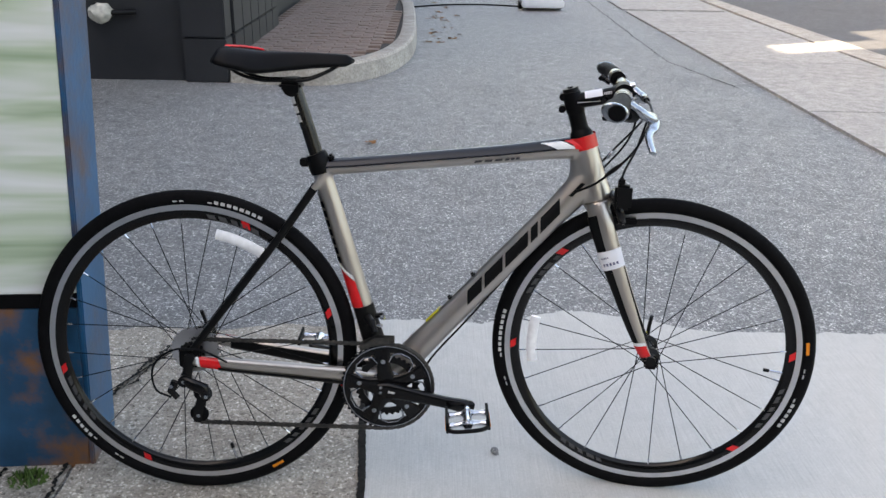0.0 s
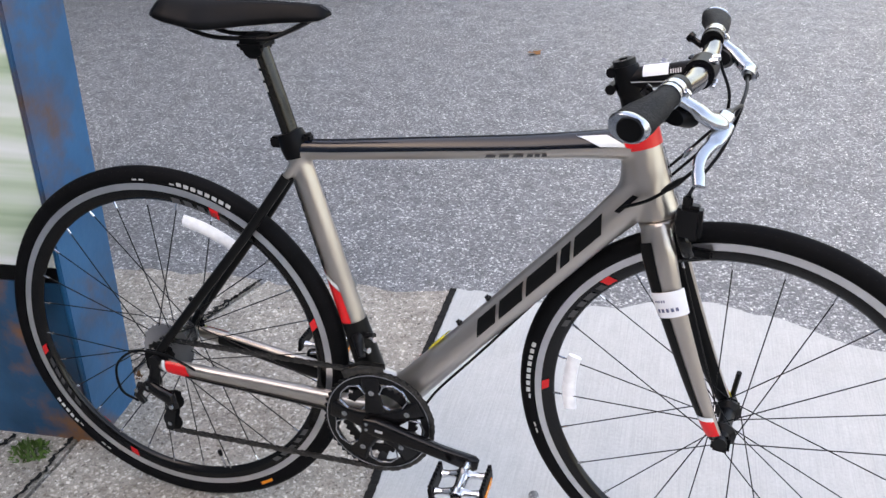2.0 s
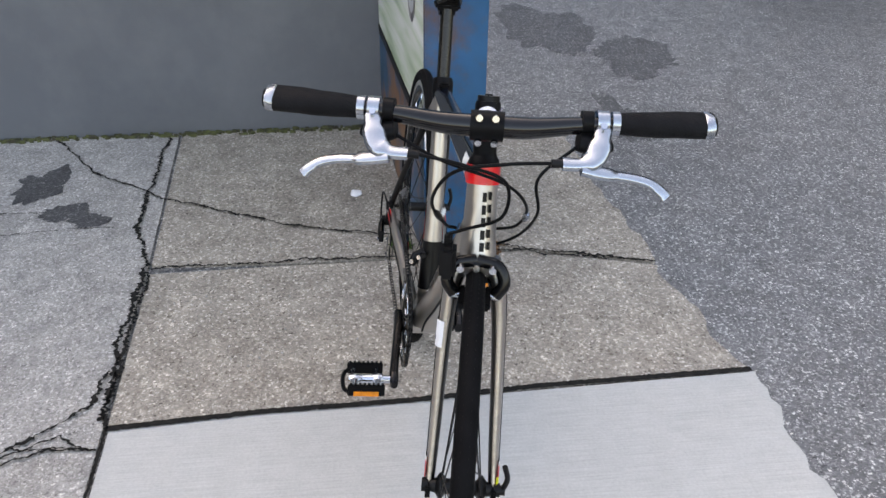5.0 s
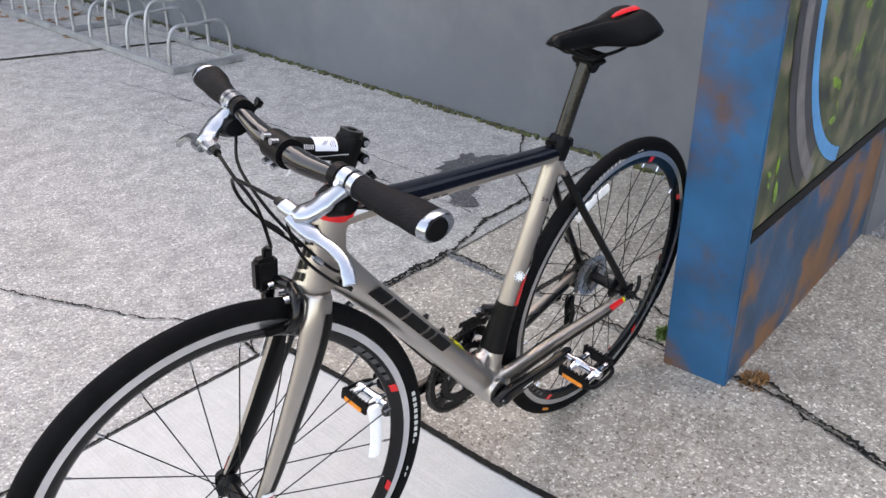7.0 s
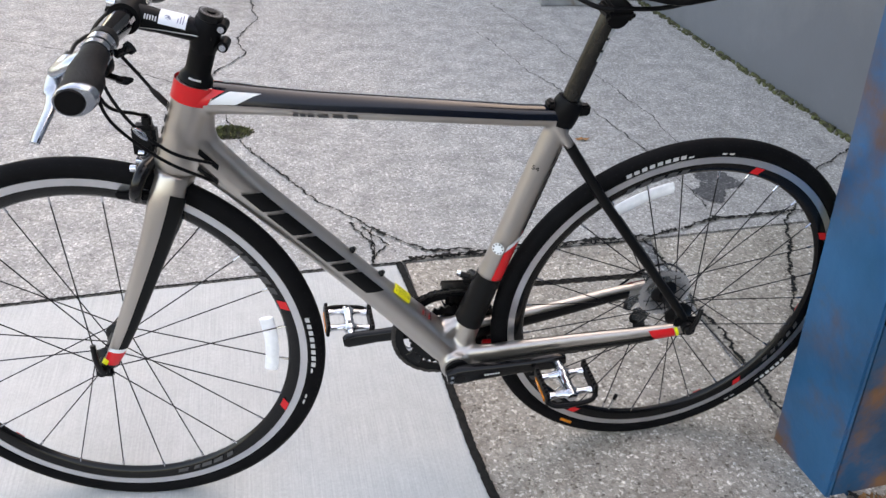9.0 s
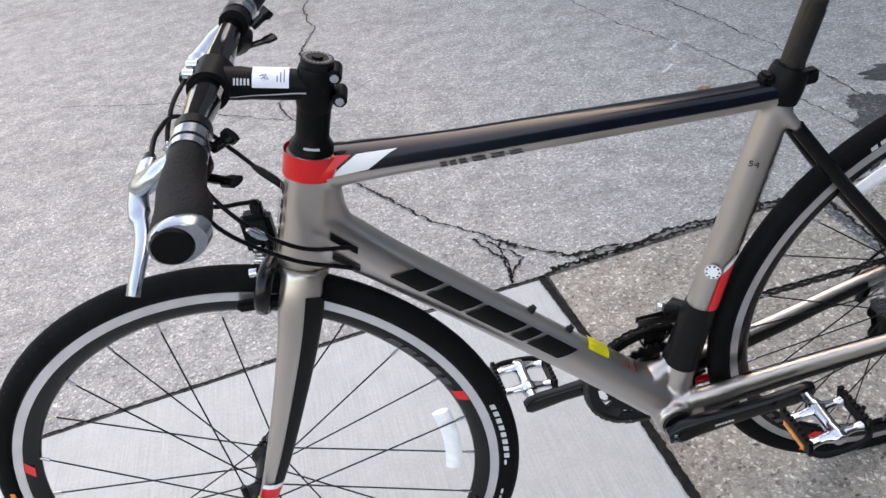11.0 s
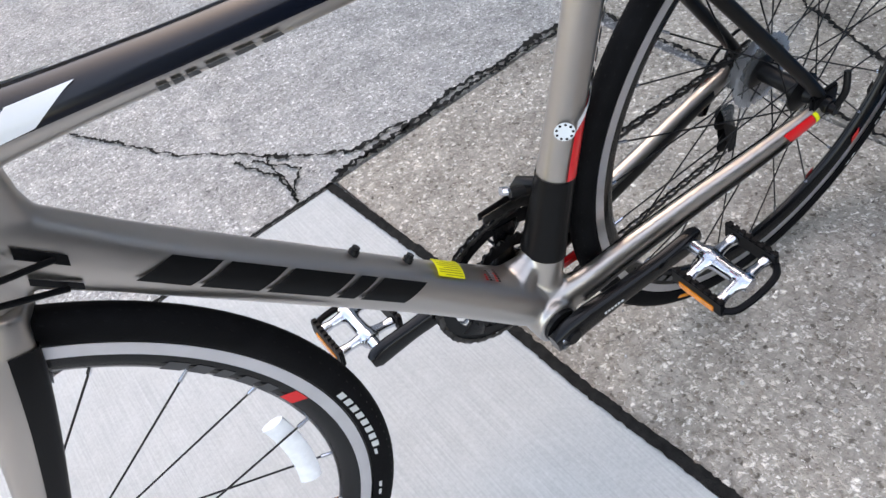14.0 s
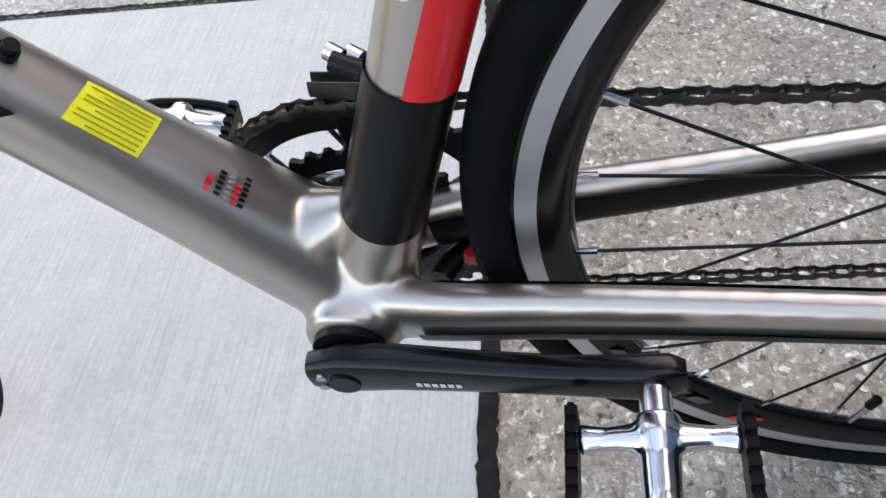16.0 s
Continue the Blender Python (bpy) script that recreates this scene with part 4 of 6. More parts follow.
# bars of small writing on tubes
for a0, a1 in ((-30, -15), (210, 195)):
    for k in range(6):
        decal("name_bar", TT, [(0.43 + k * 0.022, a0), (0.446 + k * 0.022, a0), (0.449 + k * 0.022, a1), (0.433 + k * 0.022, a1)], LETTER_DIM, off=0.002, nu=3, na=4)
decal("black_band", ST, [band(0.13, 0.345, 0, 180), band(0.13, 0.345, 180, 360)], DECAL_BLACK, "black lower seat tube band", off=0.0009, na=20)
for a, b in ((6, 92), (174, 88)):
    decal("red_panel", ST, [(0.347, a + (-14 if a < 90 else 14)), (0.465, a + (-10 if a < 90 else 10)), (0.565, b), (0.347, b)], RED, "red seat tube panel", off=0.0013)
    decal("white_tip", ST, [(0.471, a + (-10 if a < 90 else 10)), (0.495, a + (-8 if a < 90 else 8)), (0.598, b), (0.571, b)], WHITE, off=0.0024)
    for k in range(7):
        c = a + (32 if a < 90 else -32)
        decal("name_bar", ST, [(0.56 + k * 0.042, c), (0.59 + k * 0.042, c), (0.595 + k * 0.042, b - (22 if a < 90 else -22)), (0.565 + k * 0.042, b - (22 if a < 90 else -22))], DECAL_BLACK, off=0.0022, nu=3, na=3)
decal("black_rear_strip", ST, band(0.53, 0.88, 72, 108), DECAL_BLACK, off=0.0018)
bm = bmesh.new()
bmesh.ops.create_circle(bm, cap_ends=True, segments=24, radius=0.0108)
part("badge", bm, WHITE, frame_ob, "round white shop sticker", Matrix.Translation(ST.at(0.475, -36, 0.003)) @ Vector((0.6, 0.78, 0.16)).to_track_quat("Z", "Y").to_matrix().to_4x4())
for k in range(9):
    bm = bmesh.new()
    bmesh.ops.create_circle(bm, cap_ends=True, segments=6, radius=0.0016)
    a = k * 0.7
    part("badge_print", bm, DECAL_BLACK, frame_ob, "", Matrix.Translation(ST.at(0.475, -36, 0.0036)) @ Vector((0.6, 0.78, 0.16)).to_track_quat("Z", "Y").to_matrix().to_4x4() @ Matrix.Translation((0.0084 * math.cos(a), 0.0084 * math.sin(a), 0)))


def lettering(text, size, mat, parent, m, name="lettering"):
    cu = bpy.data.curves.new(name, "FONT")
    cu.body, cu.size, cu.extrude, cu.align_x, cu.align_y = text, size, 0.0001, "CENTER", "CENTER"
    ob = new(name, cu)
    dg = bpy.context.evaluated_depsgraph_get()
    me = bpy.data.meshes.new_from_object(ob.evaluated_get(dg))
    bpy.data.objects.remove(ob)
    ob = new(name, me)
    me.materials.clear()
    me.materials.append(mat)
    me.transform(m)
    ob.parent = parent
    return ob


lettering("54", 0.014, DECAL_BLACK, frame_ob, Matrix.Translation(ST.at(0.80, -35, 0.003)) @ Matrix(((-0.75, 0.0, 0.66, 0), (0.62, 0.25, 0.74, 0), (-0.2, 0.97, -0.1, 0), (0, 0, 0, 1))))
# name bars down the front of the head tube
for k in range(5):
    decal("name_bar", HT, band(0.10 + k * 0.12, 0.19 + k * 0.12, 262, 276), DECAL_BLACK, off=0.0024, nu=3, na=3)
    decal("name_bar", HT, band(0.12 + k * 0.12, 0.20 + k * 0.12, 283, 294), DECAL_BLACK, off=0.0024, nu=3, na=3)
# cable ports on both sides of the down tube
for a in (14, -22, 166):
    u = 0.955 if a in (14, 166) else 0.925
    decal("cable_port", DT, [(u - 0.048, a - 6.5), (u + 0.015, a - 6.5), (u + 0.022, a + 6.5), (u - 0.041, a + 6.5)], BLACK, "black cable port", off=0.003)
for u in (0.345, 0.465):
    bm = bmesh.new()
    c, n = DT.at(u, 90, -0.002), (DT.at(u, 90, 1.0) - DT.at(u, 90, 0.0)).normalized()
    rod(bm, [c, c + n * 0.006], 0.0055, 12)
    rod(bm, [c + n * 0.005, c + n * 0.010], 0.004, 12)
    part("bottle_bolt", bm, BLACK_METAL, frame_ob, "black bottle cage bolt")
for s, cs, ss in STAYS:
    out = 0 if s > 0 else 180
    flip = 1 if s > 0 else -1
    decal("red_stripe", cs, [(0.72, out - 50), (0.83, out - 50), (0.86, out + 62 * 1), (0.75, out + 62)], RED, "red chainstay stripe", off=0.0018)
    decal("pale_tip", cs, [(0.835, out - 50), (0.86, out - 50), (0.89, out + 62), (0.865, out + 62)], YELLOW if s > 0 else WHITE, off=0.0018)
    decal("black_side", cs, band(0.10, 0.74, 4 if s > 0 else -28, 212 if s > 0 else 158), DECAL_BLACK, "black lower chainstay", off=0.0028, nu=18, na=16)
    decal("black_side", ss, [band(0.14, 0.98, 0, 180), band(0.14, 0.98, 180, 360)], DECAL_BLACK, "gloss black seatstay", off=0.0012, nu=16, na=10)
    bm = bmesh.new()
    box(bm, (-0.432, s * 0.066 - 0.004, 0.325), (-0.385, s * 0.066 + 0.004, 0.368), 0.003)
    part("dropout", bm, BLACK, frame_ob, "black dropout")

# seat clamp, post and saddle
bm = bmesh.new()
Tube([(-0.124, 0, 0.742), (-0.128, 0, 0.757), (-0.1335, 0, 0.775), (-0.1365, 0, 0.783)], [(0.0205, 0.0225), (0.022, 0.0245), (0.0215, 0.0235), (0.019, 0.021)]).mesh(bm, 28)
box(bm, (-0.170, -0.008, 0.755), (-0.150, 0.008, 0.773), 0.003)
box(bm, (-0.112, -0.011, 0.768), (-0.098, 0.011, 0.782), 0.004)
part("seat_clamp", bm, BLACK, bike, "black seat clamp")
POST = Tube([(-0.132, 0, 0.77), (-0.150, 0, 0.832), (-0.172, 0, 0.905), (-0.177, 0, 0.922)], [(0.0136, 0.0145)] * 4)
bm = bmesh.new()
POST.mesh(bm, 26)
post_ob = part("seat_post", bm, CARBON, bike, "glossy dark carbon seat post")
for k in range(5):
    for a in (20, 160):
        decal("name_bar", POST, [(0.42 + k * 0.085, a), (0.485 + k * 0.085, a), (0.485 + k * 0.085, a + (42 if a < 90 else -42)), (0.42 + k * 0.085, a + (42 if a < 90 else -42))], LETTER_WHITE, off=0.0006, parent=post_ob, nu=3, na=4)
bm = bmesh.new()
box(bm, (-0.205, -0.026, 0.915), (-0.160, 0.026, 0.930), 0.005)
box(bm, (-0.200, -0.028, 0.930), (-0.165, 0.028, 0.938), 0.003)
rod(bm, [(-0.182, -0.016, 0.918), (-0.182, 0.016, 0.918)], 0.017, 18)
part("post_head", bm, BLACK, bike, "black post clamp head")
saddle = part("saddle", bmesh.new(), BLACK, bike, "slim black saddle with a red tail notch")
bm = bmesh.new()
NS, NC = 36, 18
rows = []
for i in range(NS + 1):
    s = i / NS
    x = -0.333 + 0.28 * s
    w = float(np.interp(s, [0, 0.03, 0.1, 0.25, 0.4, 0.55, 0.7, 0.9, 0.97, 1], [0.052, 0.062, 0.068, 0.064, 0.046, 0.030, 0.023, 0.0195, 0.016, 0.004]))
    zt = float(np.interp(s, [0, 0.1, 0.35, 0.7, 0.95, 1], [1.000, 1.001, 0.992, 0.990, 0.986, 0.976]))
    drop = float(np.interp(s, [0, 0.1, 0.3, 0.6, 0.95, 1], [0.030, 0.036, 0.042, 0.034, 0.022, 0.006]))
    row = []
    for k in range(NC + 1):
        c = -1 + 2 * k / NC
        side = abs(c) ** 2.6
        y = w * (c if abs(c) < 0.86 else math.copysign(0.86 + 0.14 * math.sin((abs(c) - 0.86) / 0.14 * 1.57), c))
        groove = 0.006 * math.exp(-(c / 0.2) ** 2) * (1 if 0.08 < s < 0.8 else 0.3)
        row.append(bm.verts.new((x + (0.024 * (1 - abs(c)) * (1 - s / 0.12) if s < 0.12 else 0), y, zt - drop * side - groove)))
    rows.append(row)
for a, b in zip(rows, rows[1:]):
    for k in range(NC):
        bm.faces.new((a[k], a[k + 1], b[k + 1], b[k]))
bmesh.ops.recalc_face_normals(bm, faces=bm.faces)
bm.to_mesh(saddle.data)
bm.free()
saddle.data.polygons.foreach_set("use_smooth", [True] * len(saddle.data.polygons))
th = saddle.modifiers.new("thick", "SOLIDIFY")
th.thickness, th.offset = 0.008, -1
bm = bmesh.new()
Tube([(-0.312, 0, 0.999), (-0.28, 0, 0.9985), (-0.25, 0, 0.995), (-0.235, 0, 0.992)], [(0.010, 0.003), (0.0085, 0.003), (0.006, 0.003), (0.002, 0.002)]).mesh(bm, 12)
part("red_notch", bm, RED, saddle, "red tail notch")
for s in (-1, 1):
    bm = bmesh.new()
    rod(bm, curve_through([(-0.305, s * 0.028, 0.962), (-0.28, s * 0.026, 0.945), (-0.24, s * 0.022, 0.934), (-0.185, s * 0.022, 0.934), (-0.145, s * 0.021, 0.936), (-0.10, s * 0.012, 0.955), (-0.08, s * 0.009, 0.968)], 5), 0.0036, 10)
    part("rail", bm, BLACK_METAL, saddle, "dark saddle rail")


# ---- wheels ----
def wheel(name, centre, m, spokes, rear, seed):
    """One wheel, built round its own hub and then set in place by m."""
    place = m @ Matrix.Translation(centre)
    w = tagged(new(name), "")
    w.parent = bike
    prof = []
    for k in range(25):
        a = math.pi * (-0.72 + 1.44 * k / 24)
        prof.append((R - 0.0165 + 0.0165 * math.cos(a), 0.0150 * math.sin(a)))
    bm = bmesh.new()
    lathe(bm, prof, 160)
    tyre = part("tyre", bm, RUBBER, w, "black ribbed road tyre", place)
    # shoulder grooves of the tread
    bm = bmesh.new()
    for k in range(150):
        for s in (-1, 1):
            a = 2 * math.pi * (k + (0.5 if s > 0 else 0)) / 150
            v = []
            for da, t in ((0, 0.32), (0.008, 0.32), (0.022, 0.95), (0.014, 0.95)):
                r, y = R - 0.0165 + 0.0168 * math.cos(t), s * 0.0153 * math.sin(t)
                v.append(bm.verts.new((r * math.cos(a + da), y, r * math.sin(a + da))))
            bm.faces.new(v)
    tread = part("tread_groove", bm, BLACK, tyre, "fine tread grooves", place, smooth=False)
    tread["kind"] = "stuff"
    bm = bmesh.new()
    lathe(bm, [(0.3255, -0.0095), (0.3255, 0.0095), (0.320, 0.0098), (0.304, 0.0098), (0.296, 0.007), (0.2905, 0.003), (0.2895, 0.0), (0.2905, -0.003), (0.296, -0.007), (0.304, -0.0098), (0.320, -0.0098)], 160)
    rim = part("rim", bm, BLACK_GLOSS, w, "black deep-section rim", place)
    for s in (-1, 1):
        bm = bmesh.new()
        lathe(bm, [(0.3105, s * 0.0103), (0.3225, s * 0.0103), (0.3225, s * 0.0093), (0.3105, s * 0.0093)], 160)
        part("brake_track", bm, TRACK, rim, "machined silver brake track", place)
        # rim and tyre markings
        for a0 in (((64, 13, -172, -118) if s < 0 else (104, 150, -62, -134)) if rear else ((-50, 0, 130, 178) if s < 0 else (158, -160, 14, -20))):
            bm = bmesh.new()
            sector(bm, 0.2965, 0.3095, a0, a0 + 3.4, 0, 8, 1.6)
            bmesh.ops.transform(bm, matrix=Matrix.Translation((0, s * 0.0102, 0)), verts=bm.verts)
            part("red_mark", bm, RED, rim, "red rim mark", place, smooth=False)
        rng = random.Random(seed + s)
        for a0 in ((-166, 60, -52) if rear else (-34, 134, -128)):
            for k in range(5):
                bm = bmesh.new()
                sector(bm, 0.2955, 0.3040, a0 + k * 4.6, a0 + k * 4.6 + rng.uniform(2.2, 3.8), s * 0.0102, 5, 1.2)
                part("rim_print", bm, LETTER_DIM, rim, "", place, smooth=False)
        for a0, n_ in ((62, 11), (-150, 8)) if rear else ((166, 11), (-28, 8)):
            for k in range(n_):
                bm = bmesh.new()
                a = a0 + k * 2.35 + (8 if k > n_ - 3 else 0)
                r0, r1 = 0.3295, 0.3365 if k < n_ - 3 else 0.3325
                inner = [bm.verts.new((r0 * math.cos(radians(b)), s * 0.01525, r0 * math.sin(radians(b)))) for b in (a, a + 1.6)]
                outer = [bm.verts.new((r1 * math.cos(radians(b)), s * 0.01535, r1 * math.sin(radians(b)))) for b in (a + 1.7, a + 0.1)]
                bm.faces.new(inner + outer)
                part("tyre_print", bm, LETTER_WHITE, tyre, "", place, smooth=False)
        bm = bmesh.new()
        sector(bm, 0.3290, 0.3355, -62 if rear else 4, -57 if rear else 9, s * 0.0154, 5)
        part("tyre_label", bm, ORANGE, tyre, "small orange tyre label", place, smooth=False)
    # hub
    bm = bmesh.new()
    hub_prof = [(0.0001, -0.05), (0.009, -0.05), (0.012, -0.04), (0.021, -0.034), (0.021, -0.030), (0.0125, -0.024), (0.0115, 0.0), (0.0125, 0.024), (0.021, 0.030), (0.021, 0.034), (0.012, 0.04), (0.009, 0.05), (0.0001, 0.05)]
    if rear:
        hub_prof = [(r * (1.25 if 0.02 < r else 1), y if y < 0.02 else y + 0.004) for r, y in hub_prof]
    lathe(bm, hub_prof, 32, False)
    hub = part("hub", bm, BLACK_METAL, w, "black alloy hub", place)
    # spokes share one mesh
    bm = bmesh.new()
    bmesh.ops.create_cone(bm, cap_ends=True, segments=6, radius1=0.0011, radius2=0.0011, depth=1.0)
    sm = bpy.data.meshes.new("spoke")
    bm.to_mesh(sm)
    bm.free()
    sm.materials.append(BLACK_METAL)
    bm = bmesh.new()
    bmesh.ops.create_cone(bm, cap_ends=True, segments=8, radius1=0.0022, radius2=0.0018, depth=0.013)
    nm = bpy.data.meshes.new("nipple")
    bm.to_mesh(nm)
    bm.free()
    nm.materials.append(CHROME)
    fl = 0.026 if rear else 0.0205
    for k in range(spokes):
        s = 1 if k % 2 else -1
        a = 2 * math.pi * (k + 0.3) / spokes
        cross = (1 if (k // 2) % 2 else -1) * radians(62)
        p0 = Vector((fl * math.cos(a + cross), s * (0.031 if not rear or s < 0 else 0.036), fl * math.sin(a + cross)))
        p1 = Vector((0.293 * math.cos(a), s * 0.002, 0.293 * math.sin(a)))
        d = p1 - p0
        for nme, mesh, mid, ln in (("spoke", sm, (p0 + p1) / 2, d.length), ("nipple", nm, p1 - d.normalized() * 0.008, 1.0)):
            ob = new(nme, mesh)
            ob.parent = w if nme == "spoke" else rim
            q = place @ Matrix.Translation(mid) @ d.to_track_quat("Z", "Y").to_matrix().to_4x4() @ Matrix.Diagonal((1, 1, ln, 1))
            ob.matrix_local = q
    # spoke reflector and valve
    bm = bmesh.new()
    ra = 66 if rear else 178
    ring = [(0.262 * math.cos(radians(ra - 12 + 24 * i / 12)), -0.004, 0.262 * math.sin(radians(ra - 12 + 24 * i / 12))) for i in range(13)]
    Tube(ring, [(0.005, 0.012)] * 13).mesh(bm, 10)
    part("spoke_reflector", bm, REFLECT, w, "white strip reflector clipped to the spokes", place)
    va = -76 if rear else -6
    p0, p1 = Vector((0.291 * math.cos(radians(va)), 0, 0.291 * math.sin(radians(va)))), Vector((0.262 * math.cos(radians(va)), 0, 0.262 * math.sin(radians(va))))
    bm = bmesh.new()
    rod(bm, [p0, p1], 0.0028, 10)
    part("valve", bm, CHROME, w, "metal valve stem", place)
    bm = bmesh.new()
    rod(bm, [p1, p1 * 0.955], 0.004, 10)
    part("valve_cap", bm, BLACK, w, "black valve cap", place)
    return w, hub, place


rear_wheel, rear_hub, REARM = wheel("rear_wheel", REAR, Matrix(), 28, True, 3)
front_wheel, front_hub, FRONTM = wheel("front_wheel", FRONT, STEER, 24, False, 9)

# quick releases
for m, half, lever_way, hub in ((REARM, 0.073, Vector((-0.012, 0, 0.05)), rear_hub), (FRONTM, 0.056, Vector((0.006, 0, 0.055)), front_hub)):
    bm = bmesh.new()
    rod(bm, [(0, -half, 0), (0, half, 0)], 0.0045, 10)
    for s in (-1, 1):
        rod(bm, [(0, s * (half - 0.004), 0), (0, s * (half + 0.006), 0)], 0.011, 18)
    rod(bm, [(0, half + 0.006, 0), (0, half + 0.014, 0)], 0.008, 14)
    rod(bm, curve_through([(0, half + 0.01, 0), Vector((0, half + 0.016, 0)) + lever_way * 0.5, Vector((0, half + 0.010, 0)) + lever_way], 5), 0.0045, 10)
    part("quick_release", bm, BLACK_METAL, hub, "black quick-release skewer", m)

# cassette
cassette = new("cassette")
cassette.parent = rear_wheel
for k in range(9):
    r, teeth = 0.052 - 0.0034 * k, 28 - 2 * k
    bm = bmesh.new()
    n_ = teeth * 2
    y = -0.026 - k * 0.0036
    pts = [((r + (0.002 if j % 2 else -0.002)) * math.cos(2 * math.pi * j / n_), (r + (0.002 if j % 2 else -0.002)) * math.sin(2 * math.pi * j / n_)) for j in range(n_)]
    for yy in (y, y - 0.0018):
        o = [bm.verts.new((a, yy, b)) for a, b in pts]
        i_ = [bm.verts.new((a * 0.84, yy, b * 0.84)) for a, b in pts]
        for j in range(n_):
            bm.faces.new((o[j], o[(j + 1) % n_], i_[(j + 1) % n_], i_[j]))
    part("sprocket", bm, TRACK if k < 7 else CHAIN_STEEL, cassette, "toothed steel sprocket", REARM, smooth=False)
CLEAR = material("clear_spoke_guard", (0.6, 0.62, 0.64), 0.15, vary=0.05)
cb = CLEAR.node_tree.nodes["Principled BSDF"]
cb.inputs["Alpha"].default_value = 0.06
bm = bmesh.new()
lathe(bm, [(0.03, -0.0215), (0.078, -0.0215), (0.078, -0.0228), (0.03, -0.0228)], 64)
part("spoke_guard", bm, CLEAR, rear_wheel, "clear plastic spoke guard disc", REARM)

# ---- drivetrain ----
CR = Vector((0.187 - 0.014, 0, 0.246 - 0.276)).normalized()
crankset = new("crankset")
crankset.parent = bike


def ring_gear(name, r, teeth, y, thick, inner, mat):
    bm = bmesh.new()
    n_ = teeth * 4
    def rad(j):
        return r + (0.0022 if j % 4 in (1, 2) else -0.0018)
    layers = []
    for yy in (y, y - thick):
        o = [bm.verts.new((rad(j) * math.cos(2 * math.pi * j / n_), yy, rad(j) * math.sin(2 * math.pi * j / n_))) for j in range(n_)]
        i_ = [bm.verts.new((inner * math.cos(2 * math.pi * j / n_), yy, inner * math.sin(2 * math.pi * j / n_))) for j in range(n_)]
        layers.append((o, i_))
    for (o, i_) in layers:
        for j in range(n_):
            bm.faces.new((o[j], o[(j + 1) % n_], i_[(j + 1) % n_], i_[j]))
    for q in (0, 1):
        for j in range(n_):
            bm.faces.new((layers[0][q][j], layers[0][q][(j + 1) % n_], layers[1][q][(j + 1) % n_], layers[1][q][j]))
    return part(name, bm, mat, crankset, "", Matrix.Translation(BB), smooth=False)


tagged(ring_gear("chainring", 0.100, 50, -0.049, 0.004, 0.081, BLACK_METAL), "large black chainring")
tagged(ring_gear("chainring", 0.069, 34, -0.041, 0.004, 0.054, BLACK_METAL), "small inner chainring")
bm = bmesh.new()
lathe(bm, [(0.0945, -0.0536), (0.0965, -0.0536), (0.0965, -0.0530), (0.0945, -0.0530)], 80)
part("bright_edge", bm, SILVER, crankset, "bright machined chainring edge", Matrix.Translation(BB))
base = math.atan2(CR.z, CR.x)
for k in range(5):
    a = base + radians(36) + 2 * math.pi * k / 5
    d, t_ = Vector((math.cos(a), 0, math.sin(a))), Vector((-math.sin(a), 0, math.cos(a)))
    bm = bmesh.new()
    Tube([Vector((0, -0.054, 0)) + d * 0.012, Vector((0, -0.055, 0)) + d * 0.035, Vector((0, -0.052, 0)) + d * 0.06, Vector((0, -0.0505, 0)) + d * 0.089], [(0.006, 0.024), (0.006, 0.017), (0.005, 0.0135), (0.003, 0.021)]).mesh(bm, 18, square=0.7)
    part("spider_arm", bm, BLACK_GLOSS, crankset, "black spider arm", Matrix.Translation(BB))
    bm = bmesh.new()
    rod(bm, [Vector((0, -0.049, 0)) + d * 0.062, Vector((0, -0.0575, 0)) + d * 0.062], 0.0052, 14)
    part("ring_bolt", bm, SILVER, crankset, "chainring bolt", Matrix.Translation(BB))
    # bright cut edge round each window
    b = a + radians(36)
    d2, t2 = Vector((math.cos(b), 0, math.sin(b))), Vector((-math.sin(b), 0, math.cos(b)))
    loop = [Vector((0, -0.0533, 0)) + d2 * (0.0625 + p) + t2 * q for p, q in ((-0.026, -0.011), (-0.010, -0.024), (0.012, -0.025), (0.022, -0.010), (0.022, 0.010), (0.012, 0.025), (-0.010, 0.024), (-0.026, 0.011))]
    bm = bmesh.new()
    rod(bm, [*loop, loop[0]], 0.0021, 6)
    part("bright_edge", bm, SILVER, crankset, "bright machined window edge", Matrix.Translation(BB))
bm = bmesh.new()
rod(bm, [(0, -0.075, 0), (0, 0.0745, 0)], 0.0125, 24)
rod(bm, [(0, 0.074, 0), (0, 0.0785, 0)], 0.0095, 20)
rod(bm, [(0, -0.044, 0), (0, -0.0585, 0)], 0.026, 28)
rod(bm, [(0, 0.050, 0), (0, 0.056, 0)], 0.0225, 28)
part("axle", bm, BLACK_METAL, crankset, "black crank axle", Matrix.Translation(BB))
ARMS = []
